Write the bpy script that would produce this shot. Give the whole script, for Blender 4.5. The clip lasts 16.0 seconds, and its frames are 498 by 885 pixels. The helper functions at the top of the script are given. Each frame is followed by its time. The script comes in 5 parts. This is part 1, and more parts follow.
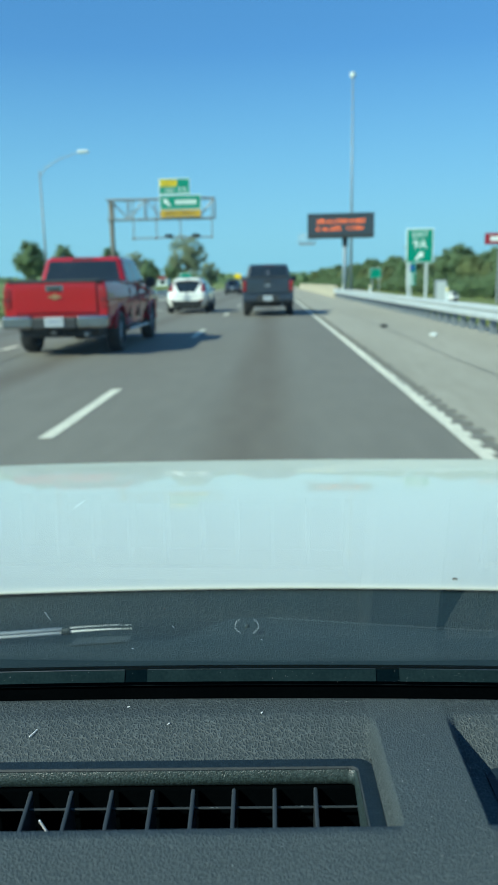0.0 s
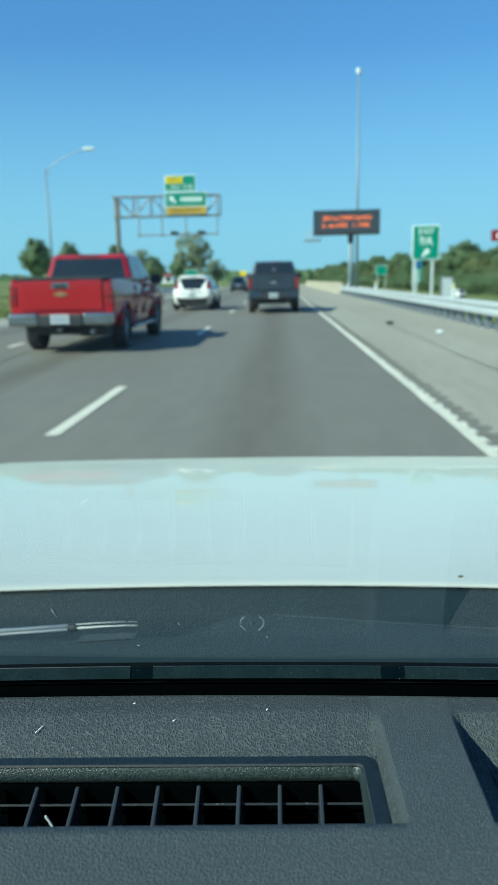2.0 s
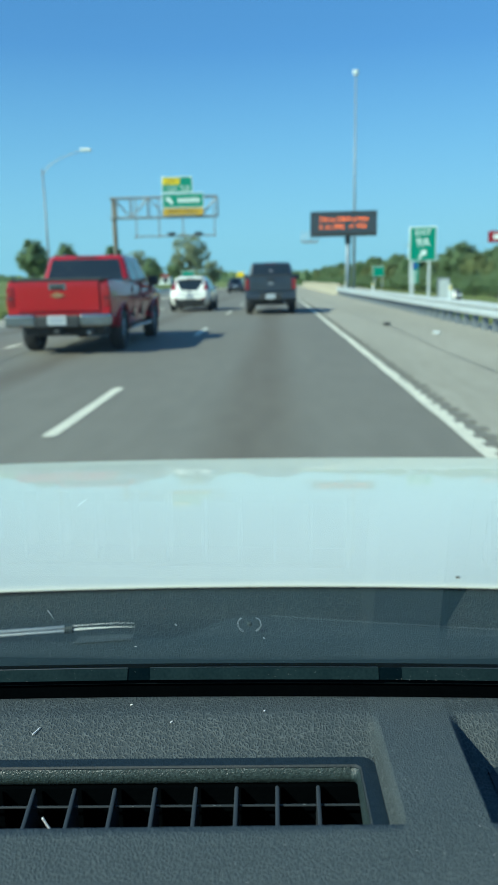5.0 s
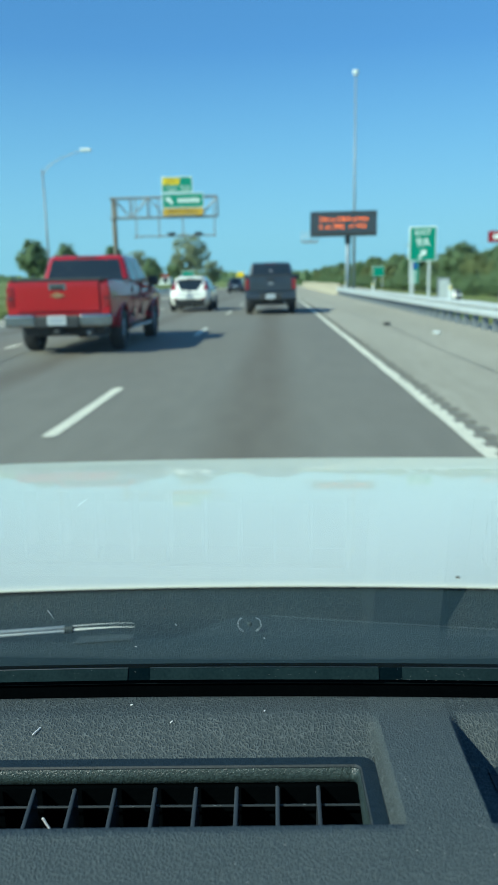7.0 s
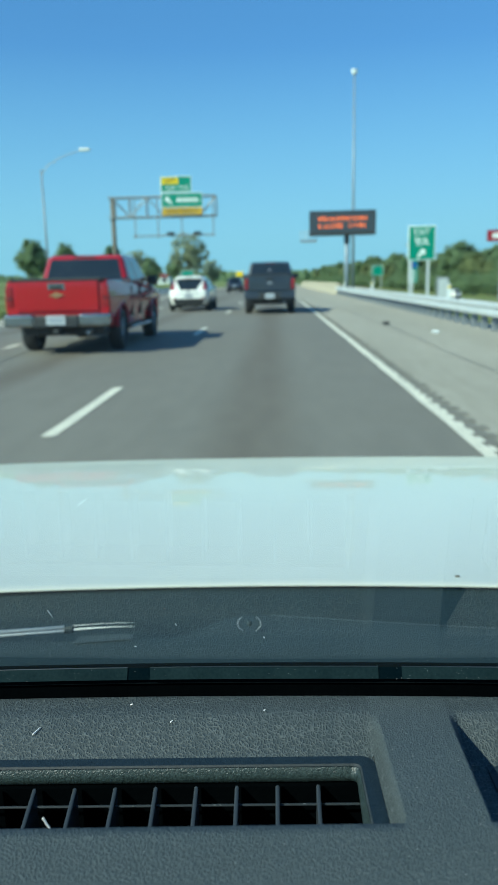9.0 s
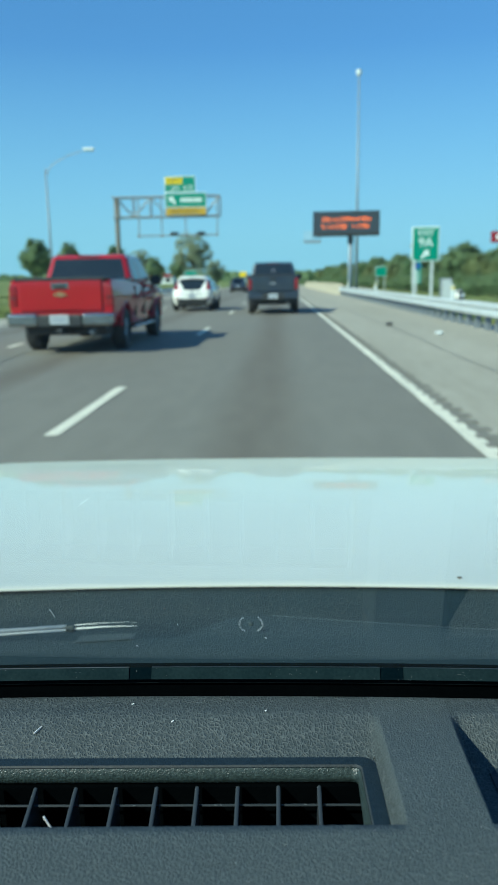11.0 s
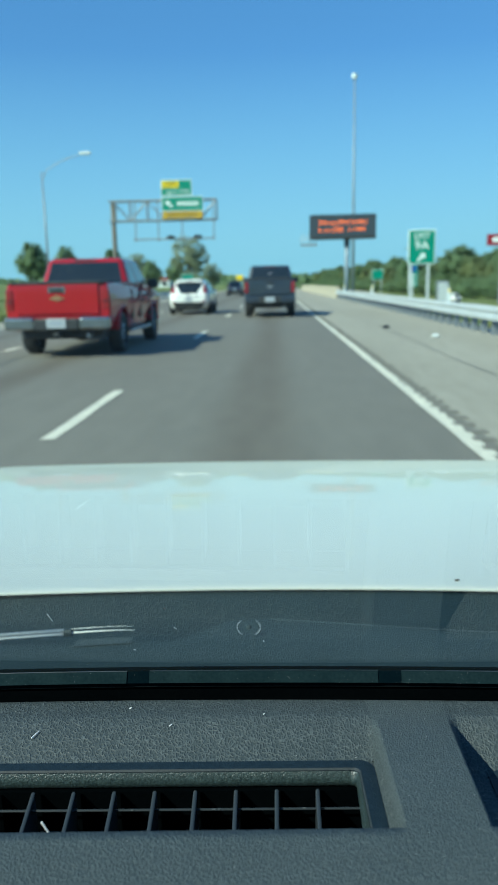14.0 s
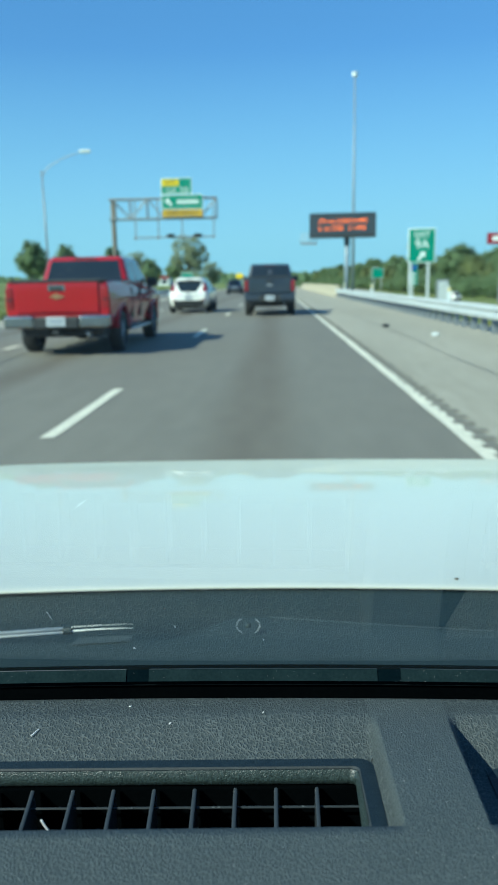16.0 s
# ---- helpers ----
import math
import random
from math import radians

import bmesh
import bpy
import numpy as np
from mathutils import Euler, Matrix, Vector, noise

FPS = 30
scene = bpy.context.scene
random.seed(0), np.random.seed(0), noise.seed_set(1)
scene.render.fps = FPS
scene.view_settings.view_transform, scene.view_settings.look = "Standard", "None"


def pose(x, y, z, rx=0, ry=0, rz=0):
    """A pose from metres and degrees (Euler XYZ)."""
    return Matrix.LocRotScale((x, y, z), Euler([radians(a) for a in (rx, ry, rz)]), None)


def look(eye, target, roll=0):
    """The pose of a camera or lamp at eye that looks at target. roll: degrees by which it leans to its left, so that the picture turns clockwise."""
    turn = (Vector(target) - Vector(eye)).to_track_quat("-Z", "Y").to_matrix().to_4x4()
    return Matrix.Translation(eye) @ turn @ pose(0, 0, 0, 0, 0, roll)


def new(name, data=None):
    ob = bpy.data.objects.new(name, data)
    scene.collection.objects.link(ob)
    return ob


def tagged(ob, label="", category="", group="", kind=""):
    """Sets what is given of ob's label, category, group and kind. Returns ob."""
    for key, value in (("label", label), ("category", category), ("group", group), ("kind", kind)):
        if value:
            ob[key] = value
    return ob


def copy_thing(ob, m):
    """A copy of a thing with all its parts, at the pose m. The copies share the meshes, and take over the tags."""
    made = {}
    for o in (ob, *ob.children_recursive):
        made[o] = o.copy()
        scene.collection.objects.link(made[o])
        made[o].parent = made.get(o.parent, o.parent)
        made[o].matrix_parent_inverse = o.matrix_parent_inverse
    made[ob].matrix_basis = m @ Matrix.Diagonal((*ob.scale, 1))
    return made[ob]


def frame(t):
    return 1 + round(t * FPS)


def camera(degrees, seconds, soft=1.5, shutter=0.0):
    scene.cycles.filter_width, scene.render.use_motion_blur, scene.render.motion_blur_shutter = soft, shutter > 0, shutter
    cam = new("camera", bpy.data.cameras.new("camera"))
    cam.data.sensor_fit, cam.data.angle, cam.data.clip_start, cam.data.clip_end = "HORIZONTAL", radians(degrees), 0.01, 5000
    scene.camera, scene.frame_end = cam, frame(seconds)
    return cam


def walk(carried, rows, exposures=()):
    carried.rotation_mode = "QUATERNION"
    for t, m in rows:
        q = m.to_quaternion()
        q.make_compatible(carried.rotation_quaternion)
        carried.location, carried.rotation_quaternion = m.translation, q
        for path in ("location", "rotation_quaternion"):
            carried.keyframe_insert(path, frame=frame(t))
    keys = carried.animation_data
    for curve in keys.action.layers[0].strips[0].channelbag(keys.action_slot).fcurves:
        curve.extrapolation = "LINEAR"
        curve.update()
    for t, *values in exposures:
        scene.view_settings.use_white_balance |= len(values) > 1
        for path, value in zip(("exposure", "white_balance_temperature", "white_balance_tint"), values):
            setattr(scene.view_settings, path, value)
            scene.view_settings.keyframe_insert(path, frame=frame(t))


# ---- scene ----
cam = camera(37.0, 16.0)
cam.data.dof.use_dof, cam.data.dof.focus_distance, cam.data.dof.aperture_fstop = True, 0.41, 20.0
# seconds, yaw, pitch, roll of the phone that stands on the dashboard
TURNS = [
    (0.0, 1.806, -12.121, 1.065),
    (0.5, 1.898, -12.335, 1.194),
    (1.0, 1.948, -12.107, 1.013),
    (1.5, 2.076, -12.022, 1.192),
    (2.0, 2.229, -12.326, 1.117),
    (2.5, 2.173, -12.308, 1.017),
    (3.0, 2.102, -12.148, 1.068),
    (3.5, 2.037, -12.174, 1.089),
    (4.0, 1.983, -12.248, 1.075),
    (6.5, 2.063, -12.245, 1.155),
    (7.0, 2.009, -12.246, 1.126),
    (7.5, 1.956, -12.120, 1.113),
    (8.0, 1.954, -12.247, 1.100),
    (8.5, 1.918, -12.235, 1.159),
    (9.0, 1.940, -12.286, 1.219),
    (11.5, 2.231, -12.241, 0.943),
    (12.0, 2.010, -12.188, 1.123),
    (12.5, 2.037, -12.238, 1.017),
    (13.0, 1.964, -12.067, 1.069),
    (13.5, 1.971, -12.198, 1.166),
    (14.0, 1.951, -12.025, 1.109),
    (14.5, 1.974, -12.065, 1.139),
    (15.0, 1.961, -12.175, 1.193),
    (15.5, 1.928, -12.288, 1.122),
    (16.0, 1.945, -12.141, 1.040),
]
EYE = (0.0, 0.0, 1.30)
walk(cam, [(t, pose(*EYE, 90 + p, r, y)) for t, y, p, r in TURNS], exposures=[(0.0, 0.38, 6450, -6), (15.6, 0.38, 6450, -6), (16.0, 0.48, 6450, -6)])

# ---- light ----
SUN = Vector((-0.62, -0.50, 0.60)).normalized()
world = bpy.data.worlds.new("sky")
scene.world = world
world.use_nodes = True
sky = world.node_tree.nodes.new("ShaderNodeTexSky")
sky.sky_type, sky.sun_disc = "NISHITA", False
sky.sun_elevation, sky.sun_rotation = math.asin(SUN.z), math.atan2(SUN.x, SUN.y)
sky.altitude, sky.air_density, sky.dust_density, sky.ozone_density = 2600, 1.0, 0.0, 5.0
soften, tone = world.node_tree.nodes.new("ShaderNodeGamma"), world.node_tree.nodes.new("ShaderNodeHueSaturation")
tone.inputs["Hue"].default_value = 0.516
soften.inputs[1].default_value, tone.inputs["Saturation"].default_value = 0.62, 1.50
world.node_tree.links.new(sky.outputs[0], soften.inputs[0])
world.node_tree.links.new(soften.outputs[0], tone.inputs["Color"])
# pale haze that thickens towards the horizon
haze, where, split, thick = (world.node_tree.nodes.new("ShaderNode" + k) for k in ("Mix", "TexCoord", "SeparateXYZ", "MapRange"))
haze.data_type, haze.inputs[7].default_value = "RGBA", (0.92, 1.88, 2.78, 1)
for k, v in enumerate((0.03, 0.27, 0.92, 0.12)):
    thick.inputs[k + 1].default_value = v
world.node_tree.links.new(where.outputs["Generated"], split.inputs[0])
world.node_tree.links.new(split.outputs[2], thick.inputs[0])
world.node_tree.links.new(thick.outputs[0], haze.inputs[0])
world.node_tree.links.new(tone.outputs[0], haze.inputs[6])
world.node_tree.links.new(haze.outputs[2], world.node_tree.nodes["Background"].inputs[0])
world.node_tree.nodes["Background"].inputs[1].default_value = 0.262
sun = new("sun", bpy.data.lights.new("sun", "SUN"))
sun.data.energy, sun.data.angle, sun.data.color = 5.0, radians(0.5), (1.0, 0.98, 0.93)
sun.matrix_world = look(SUN * 50, (0, 0, 0))

# ---- materials ----
def material(name, colour, rough=0.6, metal=0.0, second=None, scale=4.0, bump=0.0, bump_scale=60.0, spec=0.5, coat=0.0,
             stretch=(1, 1, 1), amount=1.0, island=0.0, emit=0.0, haze=0.03):
    """A procedural surface: two tones mixed by noise at two scales, with fine relief."""
    m = bpy.data.materials.new(name)
    m.use_nodes = True
    n, l = m.node_tree.nodes, m.node_tree.links
    b = n["Principled BSDF"]
    b.inputs["Roughness"].default_value, b.inputs["Metallic"].default_value = rough, metal
    b.inputs["Specular IOR Level"].default_value, b.inputs["Coat Weight"].default_value = spec, coat
    b.inputs["Coat Roughness"].default_value = haze
    b.inputs["Base Color"].default_value = (*colour, 1)
    if emit:
        b.inputs["Emission Color"].default_value, b.inputs["Emission Strength"].default_value = (*colour, 1), emit
    if second or bump:
        co, mp = n.new("ShaderNodeTexCoord"), n.new("ShaderNodeMapping")
        mp.inputs["Scale"].default_value = stretch
        l.new(co.outputs["Object"], mp.inputs[0])
    if second:
        big, small = n.new("ShaderNodeTexNoise"), n.new("ShaderNodeTexNoise")
        big.inputs["Scale"].default_value, small.inputs["Scale"].default_value = scale, scale * 11
        big.inputs["Detail"].default_value = small.inputs["Detail"].default_value = 5
        for q in (big, small):
            l.new(mp.outputs[0], q.inputs["Vector"])
        add = n.new("ShaderNodeMath")
        add.operation = "ADD"
        l.new(big.outputs[0], add.inputs[0]), l.new(small.outputs[0], add.inputs[1])
        fac = add.outputs[0]
        if island:
            g, k = n.new("ShaderNodeNewGeometry"), n.new("ShaderNodeMath")
            k.operation, k.inputs[1].default_value = "MULTIPLY_ADD", island
            l.new(g.outputs["Random Per Island"], k.inputs[0]), l.new(fac, k.inputs[2])
            fac = k.outputs[0]
        ramp = n.new("ShaderNodeMapRange")
        lo = 0.78 + island * 0.5
        ramp.inputs[1].default_value, ramp.inputs[2].default_value = lo, lo + 0.44 + island * 0.3
        ramp.inputs[4].default_value = amount
        mix = n.new("ShaderNodeMix")
        mix.data_type = "RGBA"
        mix.inputs[6].default_value, mix.inputs[7].default_value = (*colour, 1), (*second, 1)
        l.new(fac, ramp.inputs[0]), l.new(ramp.outputs[0], mix.inputs[0]), l.new(mix.outputs[2], b.inputs["Base Color"])
    if bump:
        t, bp = n.new("ShaderNodeTexNoise"), n.new("ShaderNodeBump")
        t.inputs["Scale"].default_value, t.inputs["Detail"].default_value = bump_scale, 4
        bp.inputs["Strength"].default_value, bp.inputs["Distance"].default_value = bump, 0.5 / bump_scale
        l.new(mp.outputs[0], t.inputs["Vector"]), l.new(t.outputs[0], bp.inputs["Height"]), l.new(bp.outputs[0], b.inputs["Normal"])
    return m


def leather_material(name, first, second, ridge_light, rough, relief, size, lines, spec=0.4):
    """Grained dashboard skin: a broken net of fine raised wrinkles, their lit ridges painted pale, with a finer net
    between.
    """
    m = material(name, first, rough, second=second, scale=30, spec=spec)
    n, l = m.node_tree.nodes, m.node_tree.links
    b = n["Principled BSDF"]
    co = n.new("ShaderNodeTexCoord")
    warp, va, vm = n.new("ShaderNodeTexNoise"), n.new("ShaderNodeVectorMath"), n.new("ShaderNodeVectorMath")
    warp.inputs["Scale"].default_value, warp.inputs["Detail"].default_value = size * 0.55, 2
    vm.operation, vm.inputs[3].default_value = "SCALE", 1.0 / size
    va.operation = "ADD"
    l.new(co.outputs["Object"], warp.inputs["Vector"]), l.new(warp.outputs["Color"], vm.inputs[0])
    l.new(co.outputs["Object"], va.inputs[0]), l.new(vm.outputs[0], va.inputs[1])
    flat = n.new("ShaderNodeMapping")
    flat.inputs["Rotation"].default_value, flat.inputs["Scale"].default_value = (0, 0, radians(-24)), (1.12, 0.74, 1.0)
    l.new(va.outputs[0], flat.inputs[0])
    nets = []
    for k, wide in ((1.0, 0.14), (2.1, 0.22)):
        edge, thin = n.new("ShaderNodeTexVoronoi"), n.new("ShaderNodeMapRange")
        edge.feature, edge.inputs["Scale"].default_value = "DISTANCE_TO_EDGE", size * k
        thin.interpolation_type = "SMOOTHSTEP"
        for q, v in enumerate((0.0, wide, 1.0, 0.0)):
            thin.inputs[q + 1].default_value = v
        l.new(flat.outputs[0], edge.inputs["Vector"]), l.new(edge.outputs["Distance"], thin.inputs[0])
        nets.append(thin.outputs[0])
    gate, gr = n.new("ShaderNodeTexNoise"), n.new("ShaderNodeMapRange")
    gate.inputs["Scale"].default_value, gate.inputs["Detail"].default_value = size * 0.6, 4
    for q, v in enumerate((0.36, 0.62, 0.30, 1.0)):
        gr.inputs[q + 1].default_value = v
    l.new(co.outputs["Object"], gate.inputs["Vector"]), l.new(gate.outputs[0], gr.inputs[0])
    def math_node(op, x, y):
        q = n.new("ShaderNodeMath")
        q.operation = op
        for k, v in enumerate((x, y)):
            if isinstance(v, float):
                q.inputs[k].default_value = v
            else:
                l.new(v, q.inputs[k])
        return q.outputs[0]
    coarse = math_node("MULTIPLY", nets[0], gr.outputs[0])
    net = math_node("ADD", coarse, math_node("MULTIPLY", nets[1], 0.15))
    fine = n.new("ShaderNodeTexNoise")
    fine.inputs["Scale"].default_value = 1600
    l.new(co.outputs["Object"], fine.inputs["Vector"])
    dome, dr = n.new("ShaderNodeTexVoronoi"), n.new("ShaderNodeMapRange")
    dome.feature, dome.inputs["Scale"].default_value = "DISTANCE_TO_EDGE", size
    dr.interpolation_type = "SMOOTHSTEP"
    for q, v in enumerate((0.0, 0.28, 1.0, 0.0)):
        dr.inputs[q + 1].default_value = v
    l.new(flat.outputs[0], dome.inputs["Vector"]), l.new(dome.outputs["Distance"], dr.inputs[0])
    bp = n.new("ShaderNodeBump")
    bp.inputs["Strength"].default_value, bp.inputs["Distance"].default_value = relief, 0.0006
    l.new(math_node("ADD", math_node("MULTIPLY", dr.outputs[0], gr.outputs[0]), math_node("MULTIPLY", fine.outputs[0], 0.3)), bp.inputs["Height"]), l.new(bp.outputs[0], b.inputs["Normal"])
    # paler colour along the net, painting the light that ridges catch
    old, mix = b.inputs["Base Color"].links[0].from_socket, n.new("ShaderNodeMix")
    mix.data_type = "RGBA"
    mix.inputs[7].default_value = (*ridge_light, 1)
    l.new(math_node("MULTIPLY", net, lines), mix.inputs[0]), l.new(old, mix.inputs[6]), l.new(mix.outputs[2], b.inputs["Base Color"])
    return m


def glass_material():
    m = bpy.data.materials.new("windshield_glass")
    m.use_nodes = True
    n, l = m.node_tree.nodes, m.node_tree.links
    n.remove(n["Principled BSDF"])
    mix, tr, gl, fr = (n.new("ShaderNode" + k) for k in ("MixShader", "BsdfTransparent", "BsdfGlossy", "Fresnel"))
    tr.inputs[0].default_value, gl.inputs["Roughness"].default_value, fr.inputs[0].default_value = (0.845, 0.96, 0.92, 1), 0.0, 1.52
    l.new(fr.outputs[0], mix.inputs[0]), l.new(tr.outputs[0], mix.inputs[1]), l.new(gl.outputs[0], mix.inputs[2])
    # a faint uneven film of dust that scatters daylight
    film, dust, cloud, amount = (n.new("ShaderNode" + k) for k in ("MixShader", "BsdfTranslucent", "TexNoise", "MapRange"))
    dust.inputs[0].default_value = (0.74, 0.92, 0.90, 1)
    cloud.inputs["Scale"].default_value, cloud.inputs["Detail"].default_value = 9, 5
    amount.inputs[3].default_value, amount.inputs[4].default_value = 0.005, 0.013
    l.new(cloud.outputs[0], amount.inputs[0]), l.new(amount.outputs[0], film.inputs[0])
    l.new(mix.outputs[0], film.inputs[1]), l.new(dust.outputs[0], film.inputs[2])
    l.new(film.outputs[0], n["Material Output"].inputs[0])
    return m


def lane_wear(m):
    """Darkens the asphalt along each lane's middle with a ragged oil stain, and polishes the wheel tracks."""
    n, l = m.node_tree.nodes, m.node_tree.links
    b = n["Principled BSDF"]
    old = b.inputs["Base Color"].links[0].from_socket
    co, sep, wob = n.new("ShaderNodeTexCoord"), n.new("ShaderNodeSeparateXYZ"), n.new("ShaderNodeTexNoise")
    mp = n.new("ShaderNodeMapping")
    mp.inputs["Scale"].default_value = (1.2, 0.10, 1)
    wob.inputs["Scale"].default_value, wob.inputs["Detail"].default_value = 1.0, 6
    l.new(co.outputs["Object"], sep.inputs[0]), l.new(co.outputs["Object"], mp.inputs[0]), l.new(mp.outputs[0], wob.inputs["Vector"])
    add = n.new("ShaderNodeMath")
    add.operation, add.inputs[1].default_value = "ADD", 0.2
    pp = n.new("ShaderNodeMath")
    pp.operation, pp.inputs[1].default_value = "PINGPONG", 1.85
    l.new(sep.outputs[0], add.inputs[0]), l.new(add.outputs[0], pp.inputs[0])
    mr = n.new("ShaderNodeMapRange")
    mr.interpolation_type = "SMOOTHSTEP"
    for i, v in enumerate((0.05, 0.62, 1.0, 0.0)):
        mr.inputs[i + 1].default_value = v
    l.new(pp.outputs[0], mr.inputs[0])
    mul = n.new("ShaderNodeMath")
    mul.operation = "MULTIPLY"
    l.new(mr.outputs[0], mul.inputs[0]), l.new(wob.outputs[0], mul.inputs[1])
    mix = n.new("ShaderNodeMix")
    mix.data_type, mix.blend_type = "RGBA", "MULTIPLY"
    mix.inputs[7].default_value = (0.58, 0.47, 0.38, 1)
    l.new(mul.outputs[0], mix.inputs[0]), l.new(old, mix.inputs[6]), l.new(mix.outputs[2], b.inputs["Base Color"])


def leafy(m, colour):
    """Lets some light through the leaves."""
    n, l = m.node_tree.nodes, m.node_tree.links
    mix, tr, b = n.new("ShaderNodeMixShader"), n.new("ShaderNodeBsdfTranslucent"), n["Principled BSDF"]
    b.inputs["Specular IOR Level"].default_value = 0.25
    mix.inputs[0].default_value, tr.inputs[0].default_value = 0.5, (*colour, 1)
    l.new(b.outputs[0], mix.inputs[1]), l.new(tr.outputs[0], mix.inputs[2]), l.new(mix.outputs[0], n["Material Output"].inputs[0])
    return m


LEATHER = leather_material("dashboard_leather", (0.021, 0.032, 0.033), (0.028, 0.040, 0.041), (0.098, 0.122, 0.120), 0.66, 0.60, 560, 0.62, 0.50)
GLASS = glass_material()
PANEL = leather_material("dashboard_panel", (0.032, 0.046, 0.047), (0.039, 0.054, 0.055), (0.088, 0.112, 0.111), 0.66, 0.60, 700, 0.60, 0.50)
PAD = material("dashboard_pad", (0.034, 0.043, 0.043), 0.75, second=(0.040, 0.050, 0.049), scale=12, spec=0.3)
SMOOTH = material("smooth_black_trim", (0.005, 0.012, 0.017), 0.5, second=(0.011, 0.021, 0.027), scale=300, bump=0.6, bump_scale=1000, spec=0.3)
# paler than the rim trim: paints a highlight along its inner edge
EDGE = material("trim_edge_highlight", (0.008, 0.015, 0.018), 0.7, second=(0.020, 0.030, 0.033), scale=400, bump=0.4, bump_scale=1500)
SPARKLE = material("coarse_vent_plastic", (0.008, 0.016, 0.017), 0.34, second=(0.040, 0.064, 0.065), scale=850, bump=1.0, bump_scale=1300)
MAST_STEEL = material("bluish_mast_steel", (0.22, 0.27, 0.32), 0.5, 0.2, second=(0.27, 0.32, 0.36), scale=2)
SLAT = material("slat_plastic", (0.024, 0.032, 0.037), 0.35, bump=0.1, bump_scale=900)
# near-black and matt: the shade of deep hollows is put into the colour
DUCT = material("duct_shade_black", (0.0008, 0.0014, 0.0018), 1.0, second=(0.0012, 0.0020, 0.0024), scale=40, spec=0.0)
COWL = material("black_cowl_plastic", (0.005, 0.016, 0.020), 0.6, second=(0.008, 0.022, 0.026), scale=20, bump=0.3, bump_scale=500)
# paler copy of the cowl plastic, with sunlight put into its colour
LEDGE = material("cowl_plastic_sunlit", (0.014, 0.030, 0.034), 0.7, second=(0.019, 0.037, 0.041), scale=30, bump=0.3, bump_scale=600)
BEAD = material("pale_bead_rubber", (0.085, 0.105, 0.110), 0.6, second=(0.10, 0.12, 0.125), scale=40)
TAB = material("paler_cowl_plastic", (0.040, 0.056, 0.058), 0.6, second=(0.046, 0.063, 0.065), scale=40)
FRIT = material("black_ceramic_band", (0.002, 0.004, 0.005), 0.95, second=(0.004, 0.007, 0.008), scale=60, spec=0.02)
WHITE_PAINT = material("white_car_paint", (0.84, 0.80, 0.72), 0.35, second=(0.81, 0.775, 0.70), scale=3, coat=1.0)
HOOD_PAINT = material("white_hood_paint", (0.69, 0.684, 0.618), 0.35, second=(0.67, 0.664, 0.600), scale=3, coat=0.92, haze=0.02)
HOOD_PAINT.node_tree.nodes["Principled BSDF"].inputs["Coat IOR"].default_value = 1.42
# warm sheen added to make the far hood brighter at low viewing angles
HOOD_PAINT.node_tree.nodes["Principled BSDF"].inputs["Sheen Weight"].default_value = 0.68
HOOD_PAINT.node_tree.nodes["Principled BSDF"].inputs["Sheen Roughness"].default_value = 0.45
HOOD_PAINT.node_tree.nodes["Principled BSDF"].inputs["Sheen Tint"].default_value = (1.0, 0.955, 0.75, 1)
CHROME = material("chrome", (0.42, 0.42, 0.42), 0.24, 1.0, second=(0.28, 0.28, 0.28), scale=9)
SEAL = material("seal_rubber", (0.005, 0.013, 0.015), 0.9, second=(0.009, 0.020, 0.022), scale=60, bump=0.2, bump_scale=900, spec=0.03)
JOINT = material("seal_joint_rubber", (0.001, 0.004, 0.006), 1.0, second=(0.002, 0.006, 0.008), scale=60, spec=0.0)
# near-white: the sun's glint on the wiper is put into the colour
WIPER = material("wiper_glint_white", (0.93, 0.92, 0.87), 0.22, 0.0, second=(0.85, 0.84, 0.80), scale=20, coat=1.0)
RUBBER = material("tyre_rubber", (0.016, 0.016, 0.017), 0.75, second=(0.035, 0.034, 0.032), scale=5, bump=0.4, bump_scale=40)
RIM = material("alloy_rim", (0.42, 0.43, 0.44), 0.3, 0.9, second=(0.3, 0.3, 0.31), scale=8)
RED_PAINT = material("red_car_paint", (0.37, 0.003, 0.012), 0.5, second=(0.34, 0.003, 0.011), scale=2, spec=0.12, coat=1.0)
GREY_PAINT = material("dark_grey_paint", (0.020, 0.030, 0.046), 0.38, second=(0.026, 0.036, 0.053), scale=2, coat=0.8)
CAR_GLASS = material("tinted_glass", (0.012, 0.016, 0.018), 0.04, spec=0.8, second=(0.02, 0.024, 0.026), scale=1.5)
DARK_LENS = material("dark_red_lens", (0.10, 0.008, 0.010), 0.3, second=(0.07, 0.006, 0.008), scale=14)
RED_LENS = material("red_lens", (0.30, 0.008, 0.014), 0.2, coat=0.6, second=(0.24, 0.006, 0.012), scale=14)
SPECK = material("dust_speck", (0.42, 0.43, 0.42), 0.8, second=(0.3, 0.31, 0.3), scale=900)
CLEAR_LENS = material("clear_lens", (0.22, 0.20, 0.21), 0.3, coat=0.4, second=(0.18, 0.16, 0.17), scale=14)
BLACK_TRIM = material("black_plastic", (0.02, 0.021, 0.022), 0.55, second=(0.035, 0.035, 0.035), scale=6, bump=0.2, bump_scale=90)
PLATE = material("plate_white", (0.44, 0.46, 0.47), 0.4, second=(0.38, 0.40, 0.42), scale=8)
INK = material("dark_ink", (0.30, 0.33, 0.40), 0.5)
GOLD = material("gold_badge", (0.42, 0.26, 0.13), 0.4, 0.6, second=(0.34, 0.2, 0.1), scale=20)
